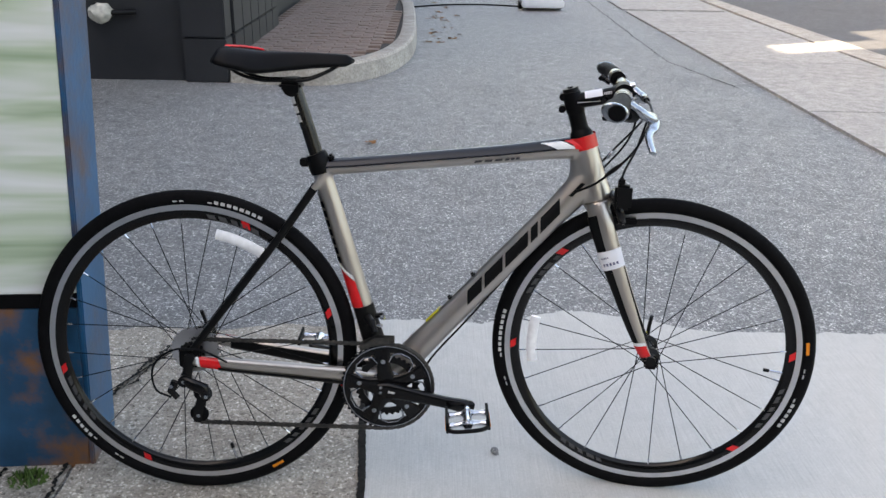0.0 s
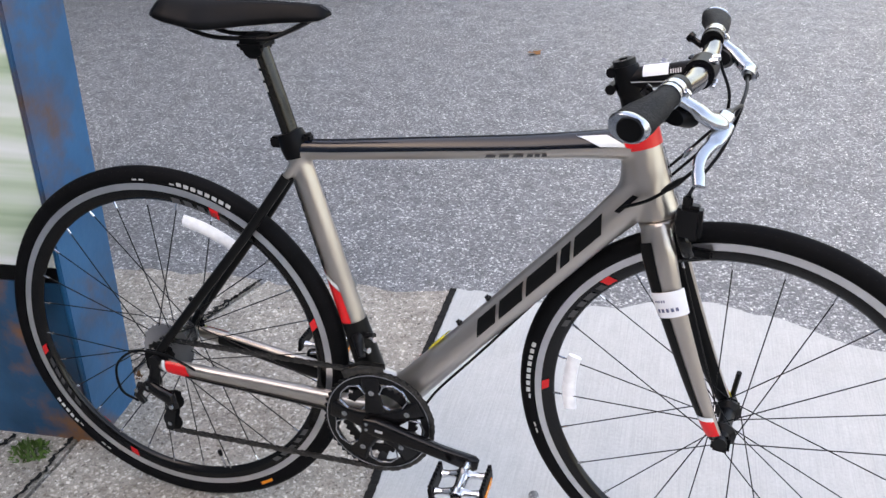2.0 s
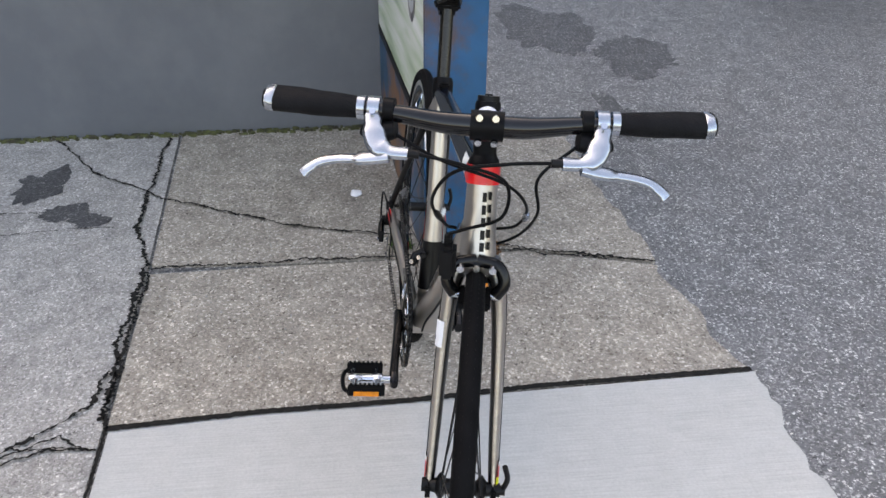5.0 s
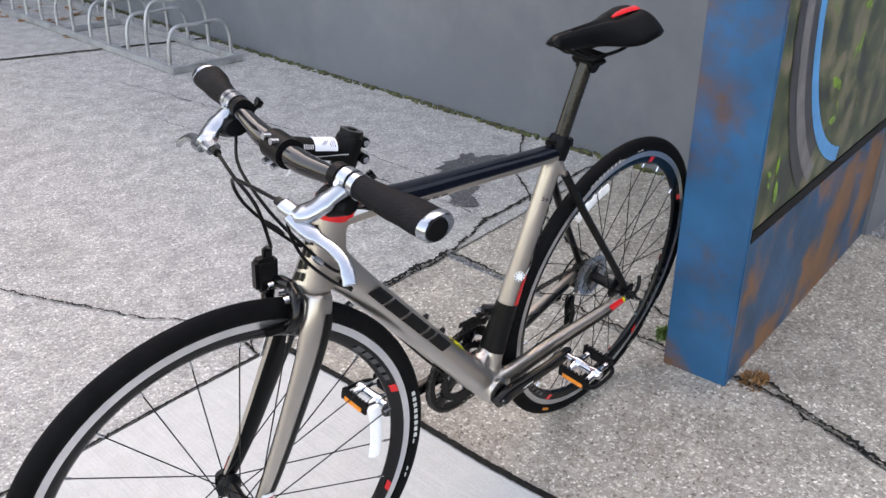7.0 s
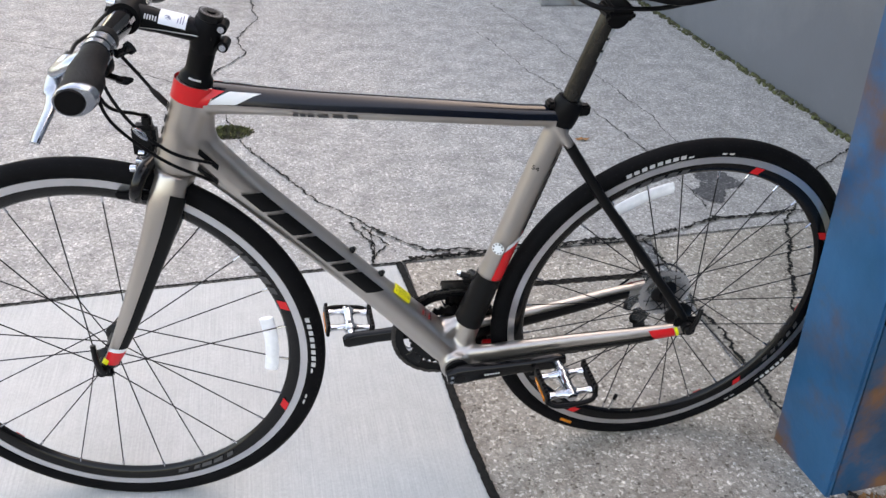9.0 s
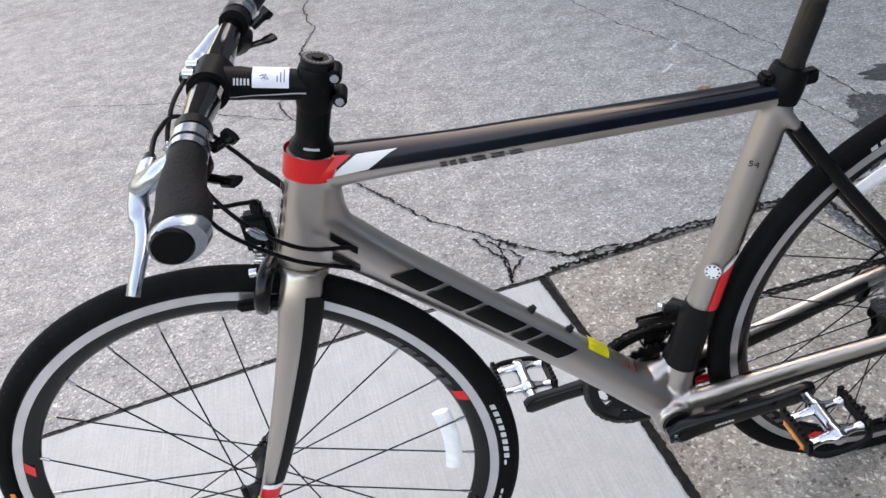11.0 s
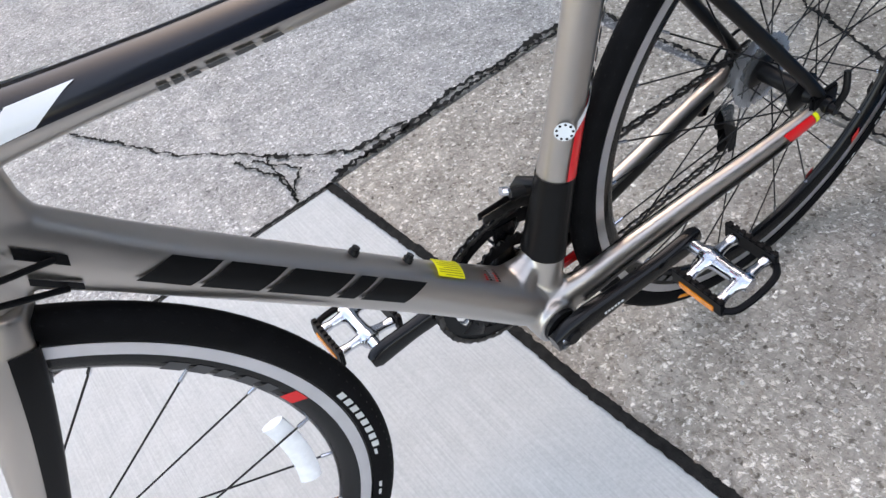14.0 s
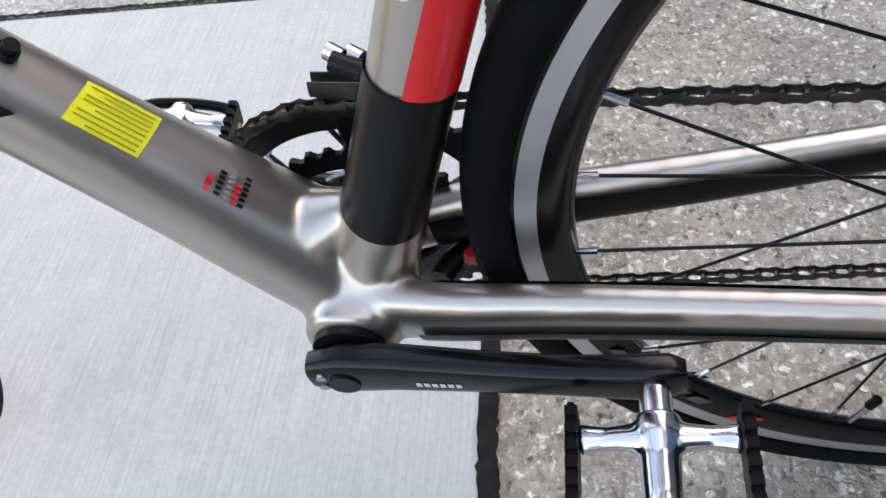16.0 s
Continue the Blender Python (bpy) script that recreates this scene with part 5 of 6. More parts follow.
for s in (-1, 1):
    d = CR * (1 if s < 0 else -1)
    pts = [Vector((0, s * y, 0)) + d * l for l, y in ((-0.022, 0.066), (0.0, 0.066), (0.03, 0.068), (0.08, 0.074), (0.13, 0.080), (0.165, 0.083), (0.185, 0.083), (0.193, 0.083))]
    arm = Tube(pts, [(0.0085, 0.012), (0.0108, 0.0185), (0.0105, 0.0165), (0.0095, 0.0135), (0.009, 0.0125), (0.0094, 0.0145), (0.0088, 0.0138), (0.006, 0.009)])
    bm = bmesh.new()
    arm.mesh(bm, 28, square=0.6)
    arm_ob = part("crank_arm", bm, BLACK_GLOSS, crankset, "glossy black hollow crank arm", Matrix.Translation(BB))
    for k in range(6):
        a = 0 if s > 0 else 180
        u0 = 0.33 + k * 0.0135 if s > 0 else 0.16 + k * 0.012
        decal("name_bar", arm, band(u0, u0 + 0.0095, a - 8, a + 8), LETTER_WHITE, off=0.0006, parent=arm_ob, m=Matrix.Translation(BB), nu=2, na=2)
    for q in (-0.005, 0.006):
        bm = bmesh.new()
        rod(bm, [Vector((0, s * 0.0745, q)) + d * -0.014, Vector((0, s * 0.0765, q)) + d * -0.014], 0.0032, 10)
        part("pinch_bolt", bm, SILVER, arm_ob, "small silver pinch bolt", Matrix.Translation(BB))

    # pedal
    c = BB + d * 0.176 + Vector((0, s * 0.140, 0))
    pedal = new("pedal")
    pedal.parent = crankset
    tilt = Matrix.Translation(c) @ Matrix.Rotation(radians(-6 if s < 0 else 6), 4, "Y")
    bm = bmesh.new()
    rod(bm, [(0, -s * 0.055, 0), (0, -s * 0.03, 0), (0, s * 0.036, 0)], 0.0085, 16)
    part("spindle", bm, CHROME, pedal, "silver pedal spindle", tilt)
    bm = bmesh.new()
    Tube([(0, -s * 0.034, 0), (0, -s * 0.024, 0), (0, -s * 0.012, 0), (0, s * 0.008, 0), (0, s * 0.024, 0), (0, s * 0.036, 0)], [(0.0115, 0.0115), (0.0125, 0.0125), (0.0105, 0.0105), (0.0098, 0.0098), (0.0115, 0.0115), (0.0095, 0.0095)], (1, 0, 0)).mesh(bm, 22)
    for y in (-s * 0.022, s * 0.024):
        for x in (-1, 1):
            Tube([(x * 0.004, y, 0), (x * 0.014, y, 0.001), (x * 0.026, y, 0.0), (x * 0.0395, y, -0.001)], [(0.011, 0.0095), (0.0075, 0.0065), (0.0062, 0.0055), (0.0085, 0.0075)]).mesh(bm, 16)
    fused(part("pedal_body", bm, CHROME, pedal, "polished alloy pedal body", tilt), 0.0016, 3)
    for x in (-1, 1):
        bm = bmesh.new()
        box(bm, (x * 0.043 - 0.0032, -0.038, -0.0125), (x * 0.043 + 0.0032, 0.036, 0.0125), 0.0015)
        for k in range(8):
            box(bm, (x * 0.043 - 0.003, -0.034 + k * 0.009, 0.0120), (x * 0.043 + 0.003, -0.029 + k * 0.009, 0.0155))
        part("cage", bm, BLACK, pedal, "black toothed pedal cage", tilt)
        bm = bmesh.new()
        box(bm, (x * 0.0462 - 0.0014, -0.026, -0.0115), (x * 0.0462 + 0.0014, 0.024, -0.001), 0.0006)
        part("pedal_reflector", bm, ORANGE, pedal, "amber pedal reflector", tilt)
    bm = bmesh.new()
    rod(bm, curve_through([(-0.043, s * 0.034, -0.004), (-0.03, s * 0.044, -0.005), (0.0, s * 0.047, -0.005), (0.03, s * 0.044, -0.005), (0.043, s * 0.034, -0.004)], 5), 0.0045, 8)
    part("cage_end", bm, BLACK, pedal, "black pedal cage end", tilt)

# rear derailleur
RD = new("rear_derailleur")
RD.parent = bike
bm = bmesh.new()
Tube([(-0.410, -0.070, 0.345), (-0.415, -0.073, 0.315), (-0.42, -0.076, 0.298)], [(0.005, 0.011), (0.005, 0.011), (0.006, 0.014)]).mesh(bm, 14)
rod(bm, [(-0.42, -0.062, 0.300), (-0.42, -0.088, 0.300)], 0.013, 18)
part("hanger_bolt", bm, BLACK_METAL, RD)
bm = bmesh.new()
Tube([(-0.427, -0.082, 0.305), (-0.405, -0.088, 0.296), (-0.378, -0.09, 0.285), (-0.372, -0.088, 0.262)], [(0.006, 0.008), (0.008, 0.013), (0.009, 0.015), (0.006, 0.009)]).mesh(bm, 16)
Tube([(-0.44, -0.08, 0.298), (-0.45, -0.082, 0.275), (-0.437, -0.082, 0.26)], [(0.006, 0.009), (0.006, 0.009), (0.005, 0.007)]).mesh(bm, 12)
part("parallelogram", bm, BLACK_GLOSS, RD, "glossy black derailleur body")
for (x, z) in ((-0.388, 0.262), (-0.398, 0.213)):
    bm = bmesh.new()
    lathe(bm, [(0.004, -0.0015), (0.0185, -0.0015), (0.0205, 0), (0.0185, 0.0015), (0.004, 0.0015)], 22)
    part("jockey_wheel", bm, BLACK, RD, "black jockey wheel", pose(x, -0.062, z))
for y in (-0.054, -0.070):
    bm = bmesh.new()
    Tube([(-0.384, y, 0.277), (-0.389, y, 0.255), (-0.398, y, 0.225), (-0.402, y, 0.196)], [(0.001, 0.008), (0.001, 0.009), (0.001, 0.011), (0.001, 0.008)]).mesh(bm, 12)
    part("cage_plate", bm, BLACK_METAL, RD, "black derailleur cage plate")
bm = bmesh.new()
rod(bm, curve_through([(-0.33, -0.068, 0.338), (-0.38, -0.078, 0.368), (-0.44, -0.085, 0.372), (-0.483, -0.085, 0.335), (-0.482, -0.085, 0.282), (-0.45, -0.083, 0.262)], 6), 0.0024, 8)
part("shift_cable", bm, BLACK, RD, "black looped gear cable")

for q in ((-0.42, -0.088, 0.300), (-0.372, -0.096, 0.270), (-0.388, -0.071, 0.262), (-0.398, -0.071, 0.213), (-0.447, -0.088, 0.29)):
    bm = bmesh.new()
    rod(bm, [q, (q[0], q[1] - 0.003, q[2])], 0.0042, 12)
    part("bolt", bm, SILVER, RD, "small silver bolt")

# chain: outer and inner plates link by link
top0, top1 = Vector((BB.x - 0.004, -0.051, BB.z + 0.1005)), Vector((-0.406, -0.046, R + 0.030))
bot0, bot1 = Vector((BB.x - 0.01, -0.051, BB.z - 0.1005)), Vector((-0.396, -0.062, 0.193))
path = [top1, top0]
for k in range(1, 16):
    a = math.pi / 2 - math.pi * k / 16
    path.append(BB + Vector((0.1005 * math.cos(a), -0.051, 0.1005 * math.sin(a))))
path += [bot0, bot1]
bm = bmesh.new()
dist = [0.0]
for a, b in zip(path, path[1:]):
    dist.append(dist[-1] + (b - a).length)
pitch, s_, k = 0.0127, 0.0, 0
def along(s):
    i = max(0, min(len(path) - 2, int(np.searchsorted(dist, s)) - 1))
    w = (s - dist[i]) / max(1e-9, dist[i + 1] - dist[i])
    return path[i].lerp(path[i + 1], w)
while s_ + pitch < dist[-1]:
    a, b = along(s_), along(s_ + pitch)
    wide = 0.0038 if k % 2 else 0.0026
    for sg in (-1, 1):
        o = Vector((0, sg * wide, 0))
        Tube([a + o - (b - a) * 0.22, a + o, (a + b) / 2 + o, b + o, b + o + (b - a) * 0.22], [(0.0006, 0.0022), (0.0007, 0.0042), (0.0006, 0.003), (0.0007, 0.0042), (0.0006, 0.0022)]).mesh(bm, 8)
    rod(bm, [a + Vector((0, -0.0042, 0)), a + Vector((0, 0.0042, 0))], 0.0022, 6)
    s_ += pitch
    k += 1
chain = part("chain", bm, CHAIN_STEEL, bike, "oily steel roller chain")

# front derailleur
FD = new("front_derailleur")
FD.parent = bike
bm = bmesh.new()
Tube([(-0.045, -0.047, 0.372), (-0.01, -0.047, 0.388), (0.03, -0.049, 0.39)], [(0.001, 0.007), (0.001, 0.008), (0.001, 0.006)]).mesh(bm, 10)
Tube([(-0.045, -0.058, 0.368), (-0.01, -0.058, 0.386), (0.03, -0.058, 0.389)], [(0.001, 0.007), (0.001, 0.008), (0.001, 0.006)]).mesh(bm, 10)
part("cage_plate", bm, CHAIN_STEEL, FD, "dark steel derailleur cage")
bm = bmesh.new()
Tube([(-0.03, -0.02, 0.425), (-0.02, -0.036, 0.42), (-0.012, -0.047, 0.402)], [(0.010, 0.010), (0.009, 0.012), (0.006, 0.008)], (1, 0, 0)).mesh(bm, 14)
rod(bm, [(-0.012, -0.02, 0.43), (0.004, -0.024, 0.434)], 0.0055, 12)
part("arm", bm, BLACK_METAL, FD, "black front derailleur arm")
for q in ((0.0, -0.030, 0.43), (-0.006, -0.044, 0.416)):
    bm = bmesh.new()
    rod(bm, [q, (q[0] + 0.008, q[1] - 0.004, q[2] + 0.002)], 0.005, 12)
    part("bolt", bm, CHROME, FD, "silver clamp bolt")
# rear brake under the crank
rear_brake = new("rear_brake")
rear_brake.parent = bike
for sg in (-1, 1):
    bm = bmesh.new()
    Tube(curve_through([(-0.035, sg * 0.006, 0.262), (-0.045, sg * 0.024, 0.262), (-0.062, sg * 0.028, 0.272)], 4), [(0.005, 0.008)] * 9, (0, 0, 1)).mesh(bm, 12)
    part("brake_arm", bm, BLACK_METAL, rear_brake, "black brake arm")
    bm = bmesh.new()
    box(bm, (-0.092, sg * 0.0185 - 0.004, 0.262), (-0.05, sg * 0.0185 + 0.004, 0.275), 0.002)
    part("brake_pad", bm, RED, rear_brake, "red brake pad")

# ---- fork and steering, turned a little to the right ----
bm = bmesh.new()
CROWN = Tube([(axis_x(0.693) , 0, 0.693), (axis_x(0.68), 0, 0.68), (axis_x(0.668), 0, 0.668)], [(0.029, 0.033), (0.034, 0.03), (0.040, 0.022)])
CROWN.mesh(bm, 26)
BLADES = []
for s in (-1, 1):
    pts = curve_through([(axis_x(0.69), s * 0.021, 0.69), (axis_x(0.655), s * 0.034, 0.655), (0.487, s * 0.041, 0.60), (0.517, s * 0.045, 0.52), (0.553, s * 0.048, 0.43), (0.578, s * 0.050, 0.375), (0.592, s * 0.051, 0.350)], 4)
    bl = Tube(pts, [0.0] * len(pts))
    bl.r = [(float(np.interp(i / 24, [0, 0.2, 0.4, 1], [0.016, 0.0125, 0.010, 0.0065])), float(np.interp(i / 24, [0, 0.2, 0.4, 0.8, 1], [0.024, 0.026, 0.022, 0.013, 0.010]))) for i in range(len(pts))]
    bl.mesh(bm, 20)
    BLADES.append((s, bl))
fork = fused(part("fork", bm, PEWTER, bike, "satin pewter carbon fork", STEER))
for s, bl in BLADES:
    # way down the blade; 90 degrees is its front, 270 its back
    out = 0 if s > 0 else 180
    decal("black_back", bl, band(0.12, 0.97, 250 if s > 0 else 192, 348 if s > 0 else 290), DECAL_BLACK, "black rear blade face", STEER, 0.0014, fork, 20)
    decal("black_back", bl, band(0.12, 0.97, 128 if s > 0 else -78, 258 if s > 0 else 52), DECAL_BLACK, "black inner blade face", STEER, 0.0014, fork, 20)
    x0, x1 = (-78, 42) if s > 0 else (258, 138)
    decal("red_panel", bl, [(0.78, x0), (0.91, x0), (0.94, x1), (0.81, x1)], RED, "red fork tip panel", STEER, 0.002, fork)
    decal("white_tip", bl, [(0.755, x0), (0.78, x0), (0.81, x1), (0.785, x1)], WHITE, "", STEER, 0.002, fork)
    if s > 0:
        decal("yellow_tip", bl, band(0.88, 0.99, 10, 60), YELLOW, "yellow fork tip mark", STEER, 0.002, fork)
    bm = bmesh.new()
    box(bm, (0.583, s * 0.052 - 0.004, 0.328), (0.612, s * 0.052 + 0.004, 0.360), 0.004)
    part("dropout", bm, BLACK, fork, "black fork dropout", STEER)
    if s < 0:
        decal("price_tag", bl, band(0.345, 0.43, 95, 275), PAPER, "white paper tag taped round the fork", STEER, 0.003, fork, 6, 16)
        for k in range(5):
            decal("tag_line", bl, band(0.40, 0.412, 150 + k * 17, 160 + k * 17), INK, "", STEER, 0.0036, fork, 2, 3)
            decal("tag_line", bl, band(0.372, 0.380, 190 + k * 9, 195 + k * 9), INK, "", STEER, 0.0036, fork, 2, 3)
# front brake
brake = new("front_brake")
brake.parent = bike
for s in (-1, 1):
    bm = bmesh.new()
    Tube(curve_through([(0.490, s * 0.002, 0.703), (0.498, s * 0.032, 0.699), (0.507, s * 0.043, 0.676), (0.512, s * 0.031, 0.656)], 4), [(0.0095, 0.0095)] * 13, (1, 0, 0.3)).mesh(bm, 18, square=0.8)
    part("brake_arm", bm, BLACK_GLOSS, brake, "black caliper arm", STEER)
    bm = bmesh.new()
    box(bm, (0.490, s * 0.0185 - 0.0055, 0.646), (0.545, s * 0.0185 + 0.0055, 0.660), 0.003)
    part("brake_pad", bm, BLACK, brake, "black brake pad holder", STEER)
    bm = bmesh.new()
    rod(bm, [(0.513, s * 0.024, 0.655), (0.515, s * 0.037, 0.655)], 0.005, 12)
    part("pad_bolt", bm, CHROME, brake, "silver pad bolt", STEER)
    bm = bmesh.new()
    rod(bm, [(0.508, s * 0.024, 0.700), (0.5165, s * 0.024, 0.700)], 0.0055, 12)
    part("bolt", bm, CHROME, brake, "silver caliper bolt", STEER)
bm = bmesh.new()
box(bm, (0.492, -0.055, 0.684), (0.528, -0.031, 0.738), 0.006)
box(bm, (0.498, -0.050, 0.73), (0.512, -0.038, 0.752), 0.003)
part("cable_arm", bm, BLACK_METAL, brake, "black cable arm", STEER)
bm = bmesh.new()
rod(bm, [(0.488, 0, 0.695), (0.514, 0, 0.701)], 0.0055, 16)
part("centre_bolt", bm, CHROME, brake, "silver centre bolt", STEER)

# headset, spacers, stem
SP = Tube([(axis_x(z), 0, z) for z in (0.828, 0.836, 0.840, 0.845, 0.913)], [0.0240, 0.0225, 0.0190, 0.0176, 0.0176])
bm = bmesh.new()
SP.mesh(bm, 28)
part("spacer", bm, BLACK, bike, "black headset spacer", STEER)
decal("spacer_print", SP, band(0.30, 0.42, -20, 24), LETTER_WHITE, "", STEER, 0.001, bike, 2, 4)
STEM = Tube(curve_through([(0.388, 0, 0.897), (0.405, 0, 0.899), (0.43, 0, 0.904), (0.46, 0, 0.910), (0.487, 0, 0.9155)], 3), [(0.0178, 0.0175)] * 4 + [(0.0158, 0.0158)] * 6 + [(0.0172, 0.0168)] * 3)
bm = bmesh.new()
STEM.mesh(bm, 24)
Tube([(axis_x(z), 0, z) for z in (0.873, 0.880, 0.912, 0.917)], [0.0175, 0.0192, 0.0192, 0.0178]).mesh(bm, 28)
rod(bm, [(0.497, -0.023, 0.918), (0.497, 0.023, 0.918)], 0.021, 28)
for z in (0.882, 0.907):
    rod(bm, [(0.375, -0.013, z), (0.375, 0.013, z)], 0.0075, 14)
stem = part("stem", bm, BLACK, bike, "black alloy stem", STEER)
bm = bmesh.new()
rod(bm, [Vector((axis_x(0.917), 0, 0.917)), Vector((axis_x(0.925), 0, 0.925))], 0.0165, 28)
rod(bm, [Vector((axis_x(0.924), 0, 0.924)), Vector((axis_x(0.9275), 0, 0.9275))], 0.006, 14)
part("top_cap", bm, BLACK_METAL, stem, "black stem cap", STEER)
bm = bmesh.new()
for k in range(20):
    a = 2 * math.pi * k / 20
    c = Vector((axis_x(0.9256), 0, 0.9256))
    v = [c + Vector((r * math.cos(b) * 0.96, r * math.sin(b), r * math.cos(b) * 0.29)) for r, b in ((0.0115, a), (0.0115, a + 0.2), (0.0145, a + 0.2), (0.0145, a))]
    bm.faces.new([bm.verts.new(q) for q in v])
part("cap_print", bm, LETTER_GREY, stem, "", STEER, smooth=False)
for y in (-0.011, 0.011):
    for z in (0.902, 0.934):
        bm = bmesh.new()
        rod(bm, [(0.508, y, z), (0.5185, y, z + (0.002 if z > 0.92 else -0.002))], 0.0048, 12)
        part("faceplate_bolt", bm, CHROME, stem, "silver faceplate bolt", STEER)
for z in (0.882, 0.907):
    bm = bmesh.new()
    rod(bm, [(0.375, 0.012, z), (0.375, 0.0165, z)], 0.0045, 12)
    part("clamp_bolt", bm, CHROME, stem, "silver clamp bolt", STEER)
decal("price_sticker", STEM, [(0.42, 10), (0.72, 10), (0.72, 165), (0.42, 165)], PAPER, "white paper price sticker", STEER, 0.001, stem, 6, 16)
for k in range(3):
    decal("sticker_line", STEM, band(0.455 + 0.03 * k, 0.465 + 0.03 * k, 30, 80 - 14 * k), INK, "", STEER, 0.0016, stem, 2, 6)
lettering("1399", 0.0105, INK, stem, STEER @ Matrix.Translation(STEM.at(0.62, 38, 0.0022)) @ Matrix(((0.0, 1, 0, 0), (0.62, 0, 0.785, 0), (0.785, 0, -0.62, 0), (0, 0, 0, 1))) @ Matrix.Rotation(radians(180), 4, "X") @ Matrix.Rotation(radians(0), 4, "Z"), "price")
for a0, a1 in ((-6, 22), (186, 158)):
    decal("white_line", STEM, [(0.25, a0), (0.95, a0 - 24 if a0 < 90 else a0 + 24), (0.95, a0 - 20 if a0 < 90 else a0 + 20), (0.25, a0 + 5 if a0 < 90 else a0 - 5)], LETTER_WHITE, "", STEER, 0.001, stem, 8, 2)
    for k in range(5):
        decal("name_bar", STEM, band(0.74 + k * 0.03, 0.757 + k * 0.03, a0 + (24 if a0 < 90 else -24), a0 + (46 if a0 < 90 else -46)), LETTER_WHITE, "", STEER, 0.001, stem, 2, 3)

# handlebar
BAR = Tube(curve_through([(0.478, -0.290, 0.930), (0.484, -0.20, 0.929), (0.492, -0.13, 0.926), (0.497, -0.06, 0.919), (0.497, 0, 0.918), (0.497, 0.06, 0.919), (0.492, 0.13, 0.926), (0.484, 0.20, 0.929), (0.478, 0.290, 0.930)], 6), [0.0] * 49, (0, 0, 1))
BAR.r = [(float(np.interp(abs(i - 24), [0, 5, 9, 13, 24], [0.0158, 0.0158, 0.0135, 0.0113, 0.0111])),) * 2 for i in range(49)]
bm = bmesh.new()
BAR.mesh(bm, 22)
bar = part("handlebar", bm, BAR_GLOSS, bike, "glossy black flat handlebar", STEER)
for u0 in (0.395, 0.555):
    for k in range(4):
        decal("name_bar", BAR, [(u0 + k * 0.012, 272), (u0 + 0.009 + k * 0.012, 272), (u0 + 0.011 + k * 0.012, 292), (u0 + 0.002 + k * 0.012, 292)], LETTER_WHITE, "", STEER, 0.0006, bar, 2, 3)
for s in (-1, 1):
    grip = new("grip")
    grip.parent = bike
    def gp(y, dz=0.0, dx=0.0):
        return Vector((0.484 - 0.07 * (y - 0.2) + dx, s * y, 0.929 + dz))
    bm = bmesh.new()
    ys = [0.178, 0.19, 0.21, 0.235, 0.26, 0.28, 0.298, 0.304]
    # wider flat palm rest towards the outer end
    rr = [(0.0150, 0.0150), (0.0158, 0.0158), (0.0168, 0.0175), (0.0170, 0.0195), (0.0162, 0.0225), (0.0155, 0.0240), (0.0155, 0.0235), (0.0145, 0.021)]
    Tube([gp(y, 0, -0.004 * i / 7 - (0.004 if 3 < i else 0)) for i, y in enumerate(ys)], rr, (0.25, 0, 1)).mesh(bm, 26)
    part("grip_rubber", bm, GRIP_RUBBER, grip, "textured dark rubber grip", STEER)
    bm = bmesh.new()
    rod(bm, [gp(0.1685), gp(0.179)], 0.0168, 24)
    part("inner_ring", bm, SILVER, grip, "silver grip clamp ring", STEER)
    bm = bmesh.new()
    Tube([gp(0.2965, 0, -0.008), gp(0.299, 0, -0.008), gp(0.3075, 0, -0.007), gp(0.3095, 0, -0.007)], [(0.0158, 0.0235), (0.0168, 0.0245), (0.0166, 0.0225), (0.0155, 0.0205)], (0.25, 0, 1)).mesh(bm, 28)
    part("outer_ring", bm, SILVER, grip, "silver grip end ring", STEER)
    bm = bmesh.new()
    Tube([gp(0.3085, 0, -0.004), gp(0.3125, 0, -0.004)], [(0.0150, 0.0165), (0.0135, 0.0145)], (0.25, 0, 1)).mesh(bm, 22)
    part("end_plug", bm, BLACK, grip, "black end plug", STEER)
    # shifter under the bar
    shifter = new("shifter")
    shifter.parent = bike
    bm = bmesh.new()
    rod(bm, [gp(0.128, 0, 0), gp(0.143, 0, 0)], 0.0165, 22)
    Tube([gp(0.125, -0.022, 0.012), gp(0.15, -0.028, 0.012), gp(0.168, -0.026, 0.006)], [(0.012, 0.018), (0.016, 0.024), (0.010, 0.016)], (0.25, 0, 1)).mesh(bm, 18)
    part("shifter_body", bm, BLACK, shifter, "black shifter body", STEER)
    bm = bmesh.new()
    Tube(curve_through([gp(0.15, -0.035, 0.0), gp(0.160, -0.036, -0.018), gp(0.168, -0.035, -0.030)], 4), [(0.003, 0.006)] * 5 + [(0.004, 0.009)] * 4, (0, 0, 1)).mesh(bm, 10)
    Tube(curve_through([gp(0.146, -0.012, -0.014), gp(0.150, -0.004, -0.028), gp(0.153, 0.002, -0.036)], 4), [(0.003, 0.005)] * 5 + [(0.004, 0.008)] * 4, (0, 1, 0)).mesh(bm, 10)
    part("shift_lever", bm, BLACK_GLOSS, shifter, "black shift paddle", STEER)
    # brake lever
    lever = new("brake_lever")
    lever.parent = bike
    bm = bmesh.new()
    rod(bm, [gp(0.148), gp(0.164)], 0.0172, 24)
    Tube(curve_through([gp(0.157, -0.006, 0.011), gp(0.153, -0.020, 0.032), gp(0.144, -0.034, 0.050), gp(0.126, -0.038, 0.058), gp(0.103, -0.038, 0.058)], 4), [(0.008, 0.013)] * 4 + [(0.009, 0.016)] * 7 + [(0.0065, 0.0105)] * 6, (0.4, 0, 1)).mesh(bm, 18, square=0.8)
    part("lever_body", bm, SILVER, lever, "silver brake lever body", STEER)
    bm = bmesh.new()
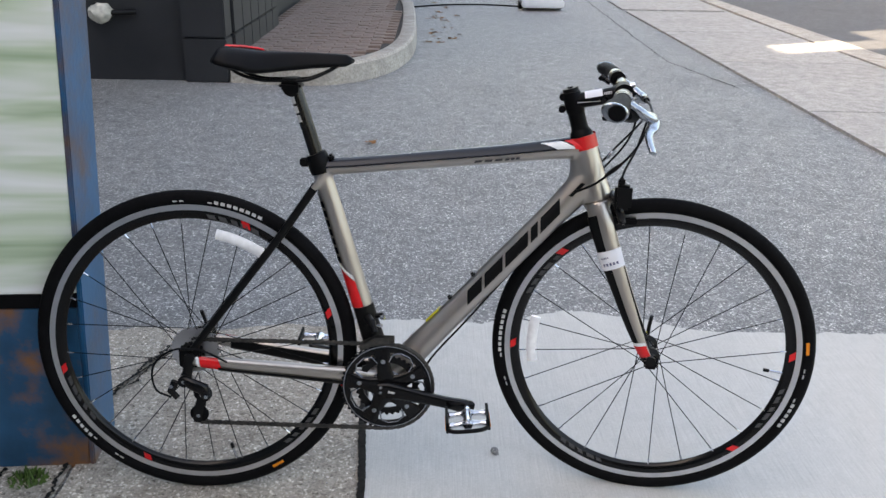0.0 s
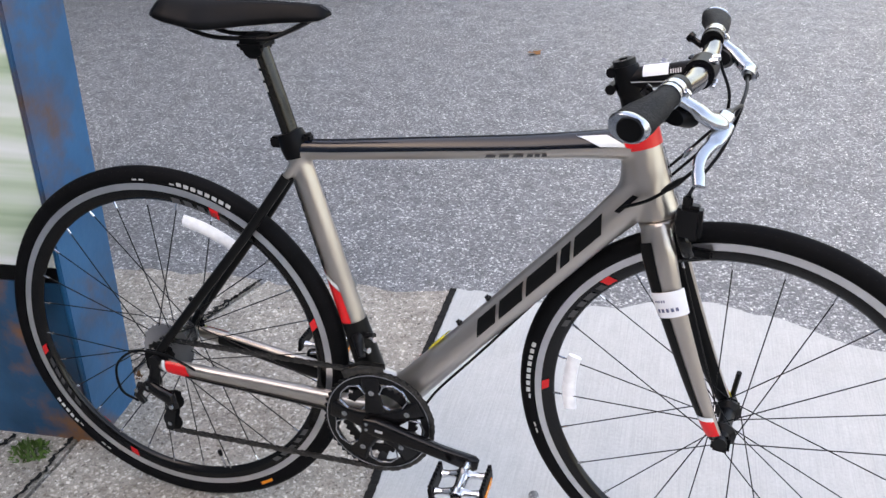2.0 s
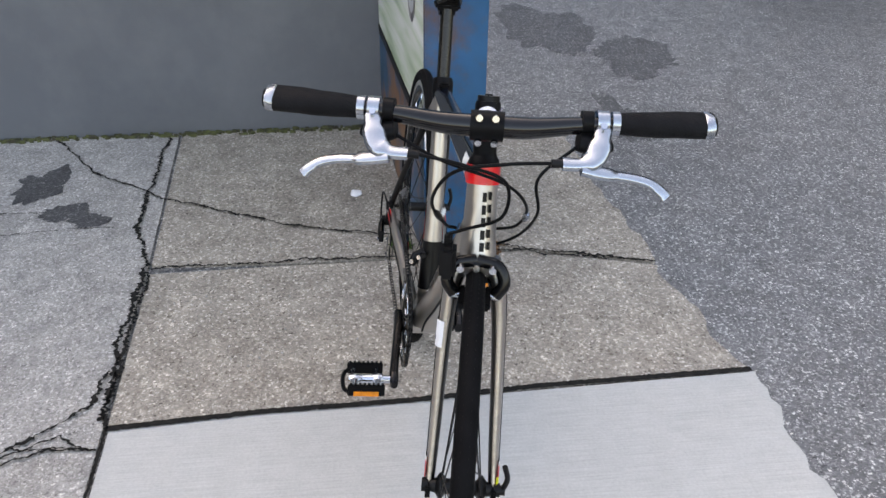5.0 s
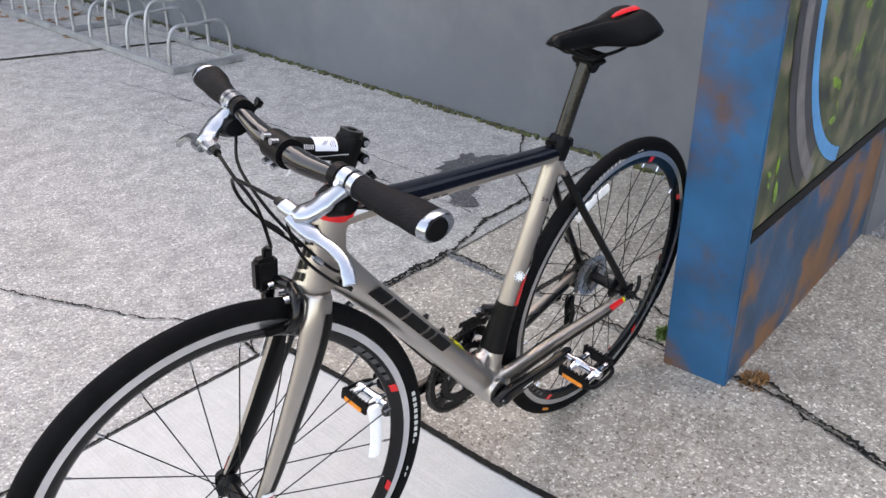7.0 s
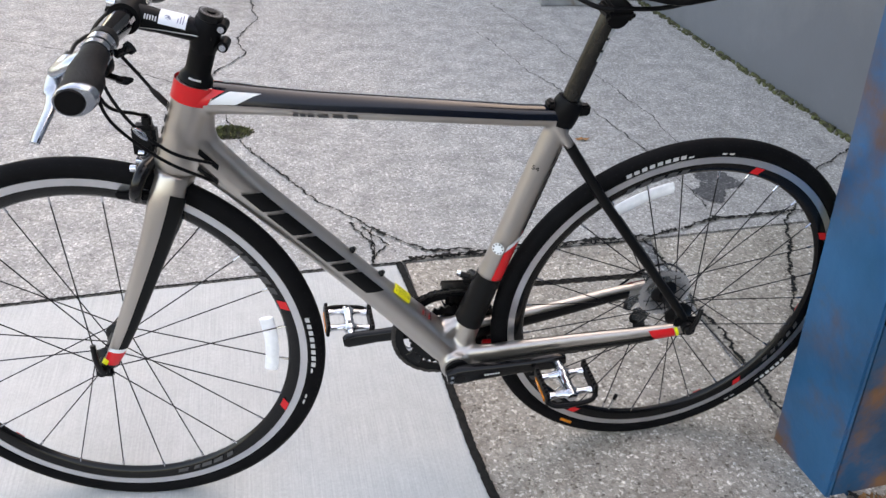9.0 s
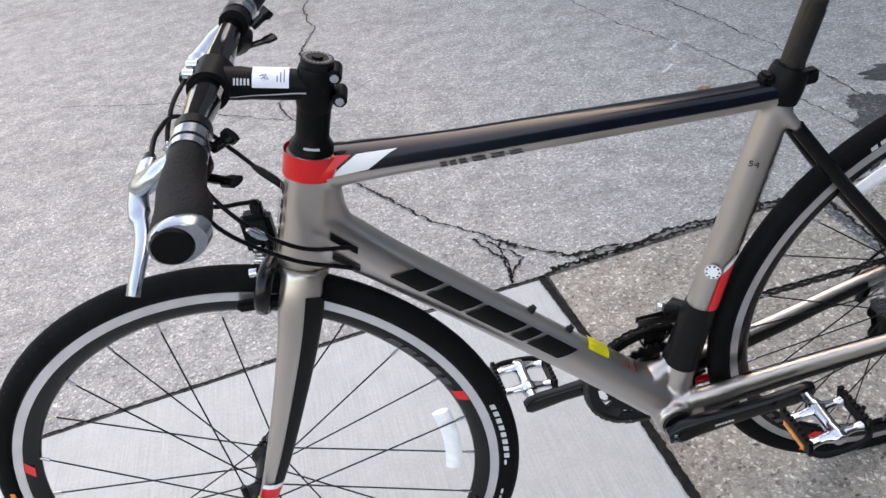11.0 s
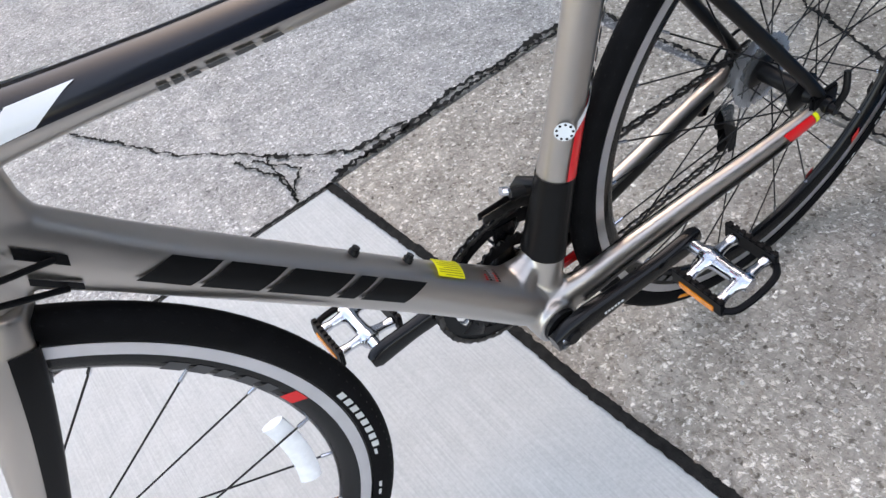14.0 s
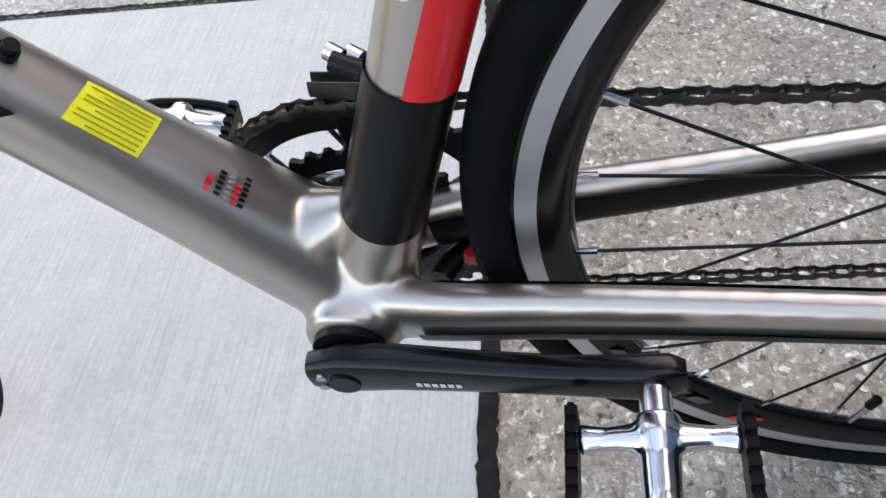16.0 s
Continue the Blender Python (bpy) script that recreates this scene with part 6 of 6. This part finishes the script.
    Tube(curve_through([gp(0.128, -0.042, 0.063), gp(0.155, -0.048, 0.062), gp(0.18, -0.053, 0.057), gp(0.202, -0.057, 0.054), gp(0.224, -0.063, 0.055), gp(0.240, -0.073, 0.060), gp(0.247, -0.080, 0.063)], 5), [(0.0060, 0.0105)] * 9 + [(0.0044, 0.0075)] * 14 + [(0.0044, 0.0085)] * 8, (0.5, 0, 1)).mesh(bm, 18, square=0.75)
    part("lever_blade", bm, SILVER, lever, "polished brake lever blade", STEER)
    bm = bmesh.new()
    rod(bm, [gp(0.104, -0.038, 0.058), gp(0.088, -0.038, 0.058)], 0.006, 12)
    part("barrel_adjuster", bm, BLACK_METAL, lever, "black barrel adjuster", STEER)
    bm = bmesh.new()
    rod(bm, [gp(0.157, 0.0, 0.0165), gp(0.157, 0.004, 0.0205)], 0.0045, 12)
    part("clamp_bolt", bm, CHROME, lever, "lever clamp bolt", STEER)

# cables from the bars to the frame and brake
def S(x, y, z):
    return STEER @ Vector((x, y, z))


PORT = {a: DT.at(0.93 if a in (14, 166) else 0.90, a, 0.006) for a in (14, -22, 166)}
RUNS = [
    ("brake_cable", [S(0.549, -0.09, 0.891), S(0.556, -0.03, 0.883), S(0.552, 0.03, 0.86), S(0.535, 0.03, 0.80), S(0.512, -0.02, 0.765), S(0.505, -0.044, 0.752)], 0.0026),
    ("brake_cable", [S(0.549, 0.09, 0.891), S(0.556, 0.03, 0.888), S(0.552, -0.04, 0.87), S(0.52, -0.07, 0.81), S(0.46, -0.052, 0.745), PORT[166]], 0.0026),
    ("shift_cable", [S(0.505, -0.125, 0.90), S(0.532, -0.06, 0.878), S(0.535, 0.03, 0.85), S(0.50, 0.065, 0.80), S(0.45, 0.055, 0.745), PORT[14]], 0.0024),
    ("shift_cable", [S(0.505, 0.125, 0.90), S(0.53, 0.075, 0.86), S(0.515, 0.08, 0.80), S(0.46, 0.06, 0.735), PORT[-22]], 0.0024),
]
for name, pts, r in RUNS:
    bm = bmesh.new()
    rod(bm, curve_through(pts, 9), r, 10)
    part(name, bm, BLACK, bike, "black housed control cable")
for pts in ([S(0.47, -0.058, 0.757), S(0.50, -0.066, 0.785)], [S(0.49, 0.068, 0.785), S(0.475, 0.064, 0.767)]):
    bm = bmesh.new()
    Tube([pts[0], pts[0].lerp(pts[1], 0.3), pts[0].lerp(pts[1], 0.7), pts[1]], [0.003, 0.005, 0.005, 0.003], None).mesh(bm, 10)
    part("cable_adjuster", bm, BLACK_METAL if pts[0].y < 0 else SILVER, bike, "inline cable adjuster")
bm = bmesh.new()
rod(bm, curve_through([(0.385, 0.0, 0.655), (0.2, -0.012, 0.435), (0.12, -0.02, 0.345), (0.09, -0.022, 0.30)], 6), 0.0024, 8)
part("shift_cable", bm, BLACK, bike, "cable under the down tube")
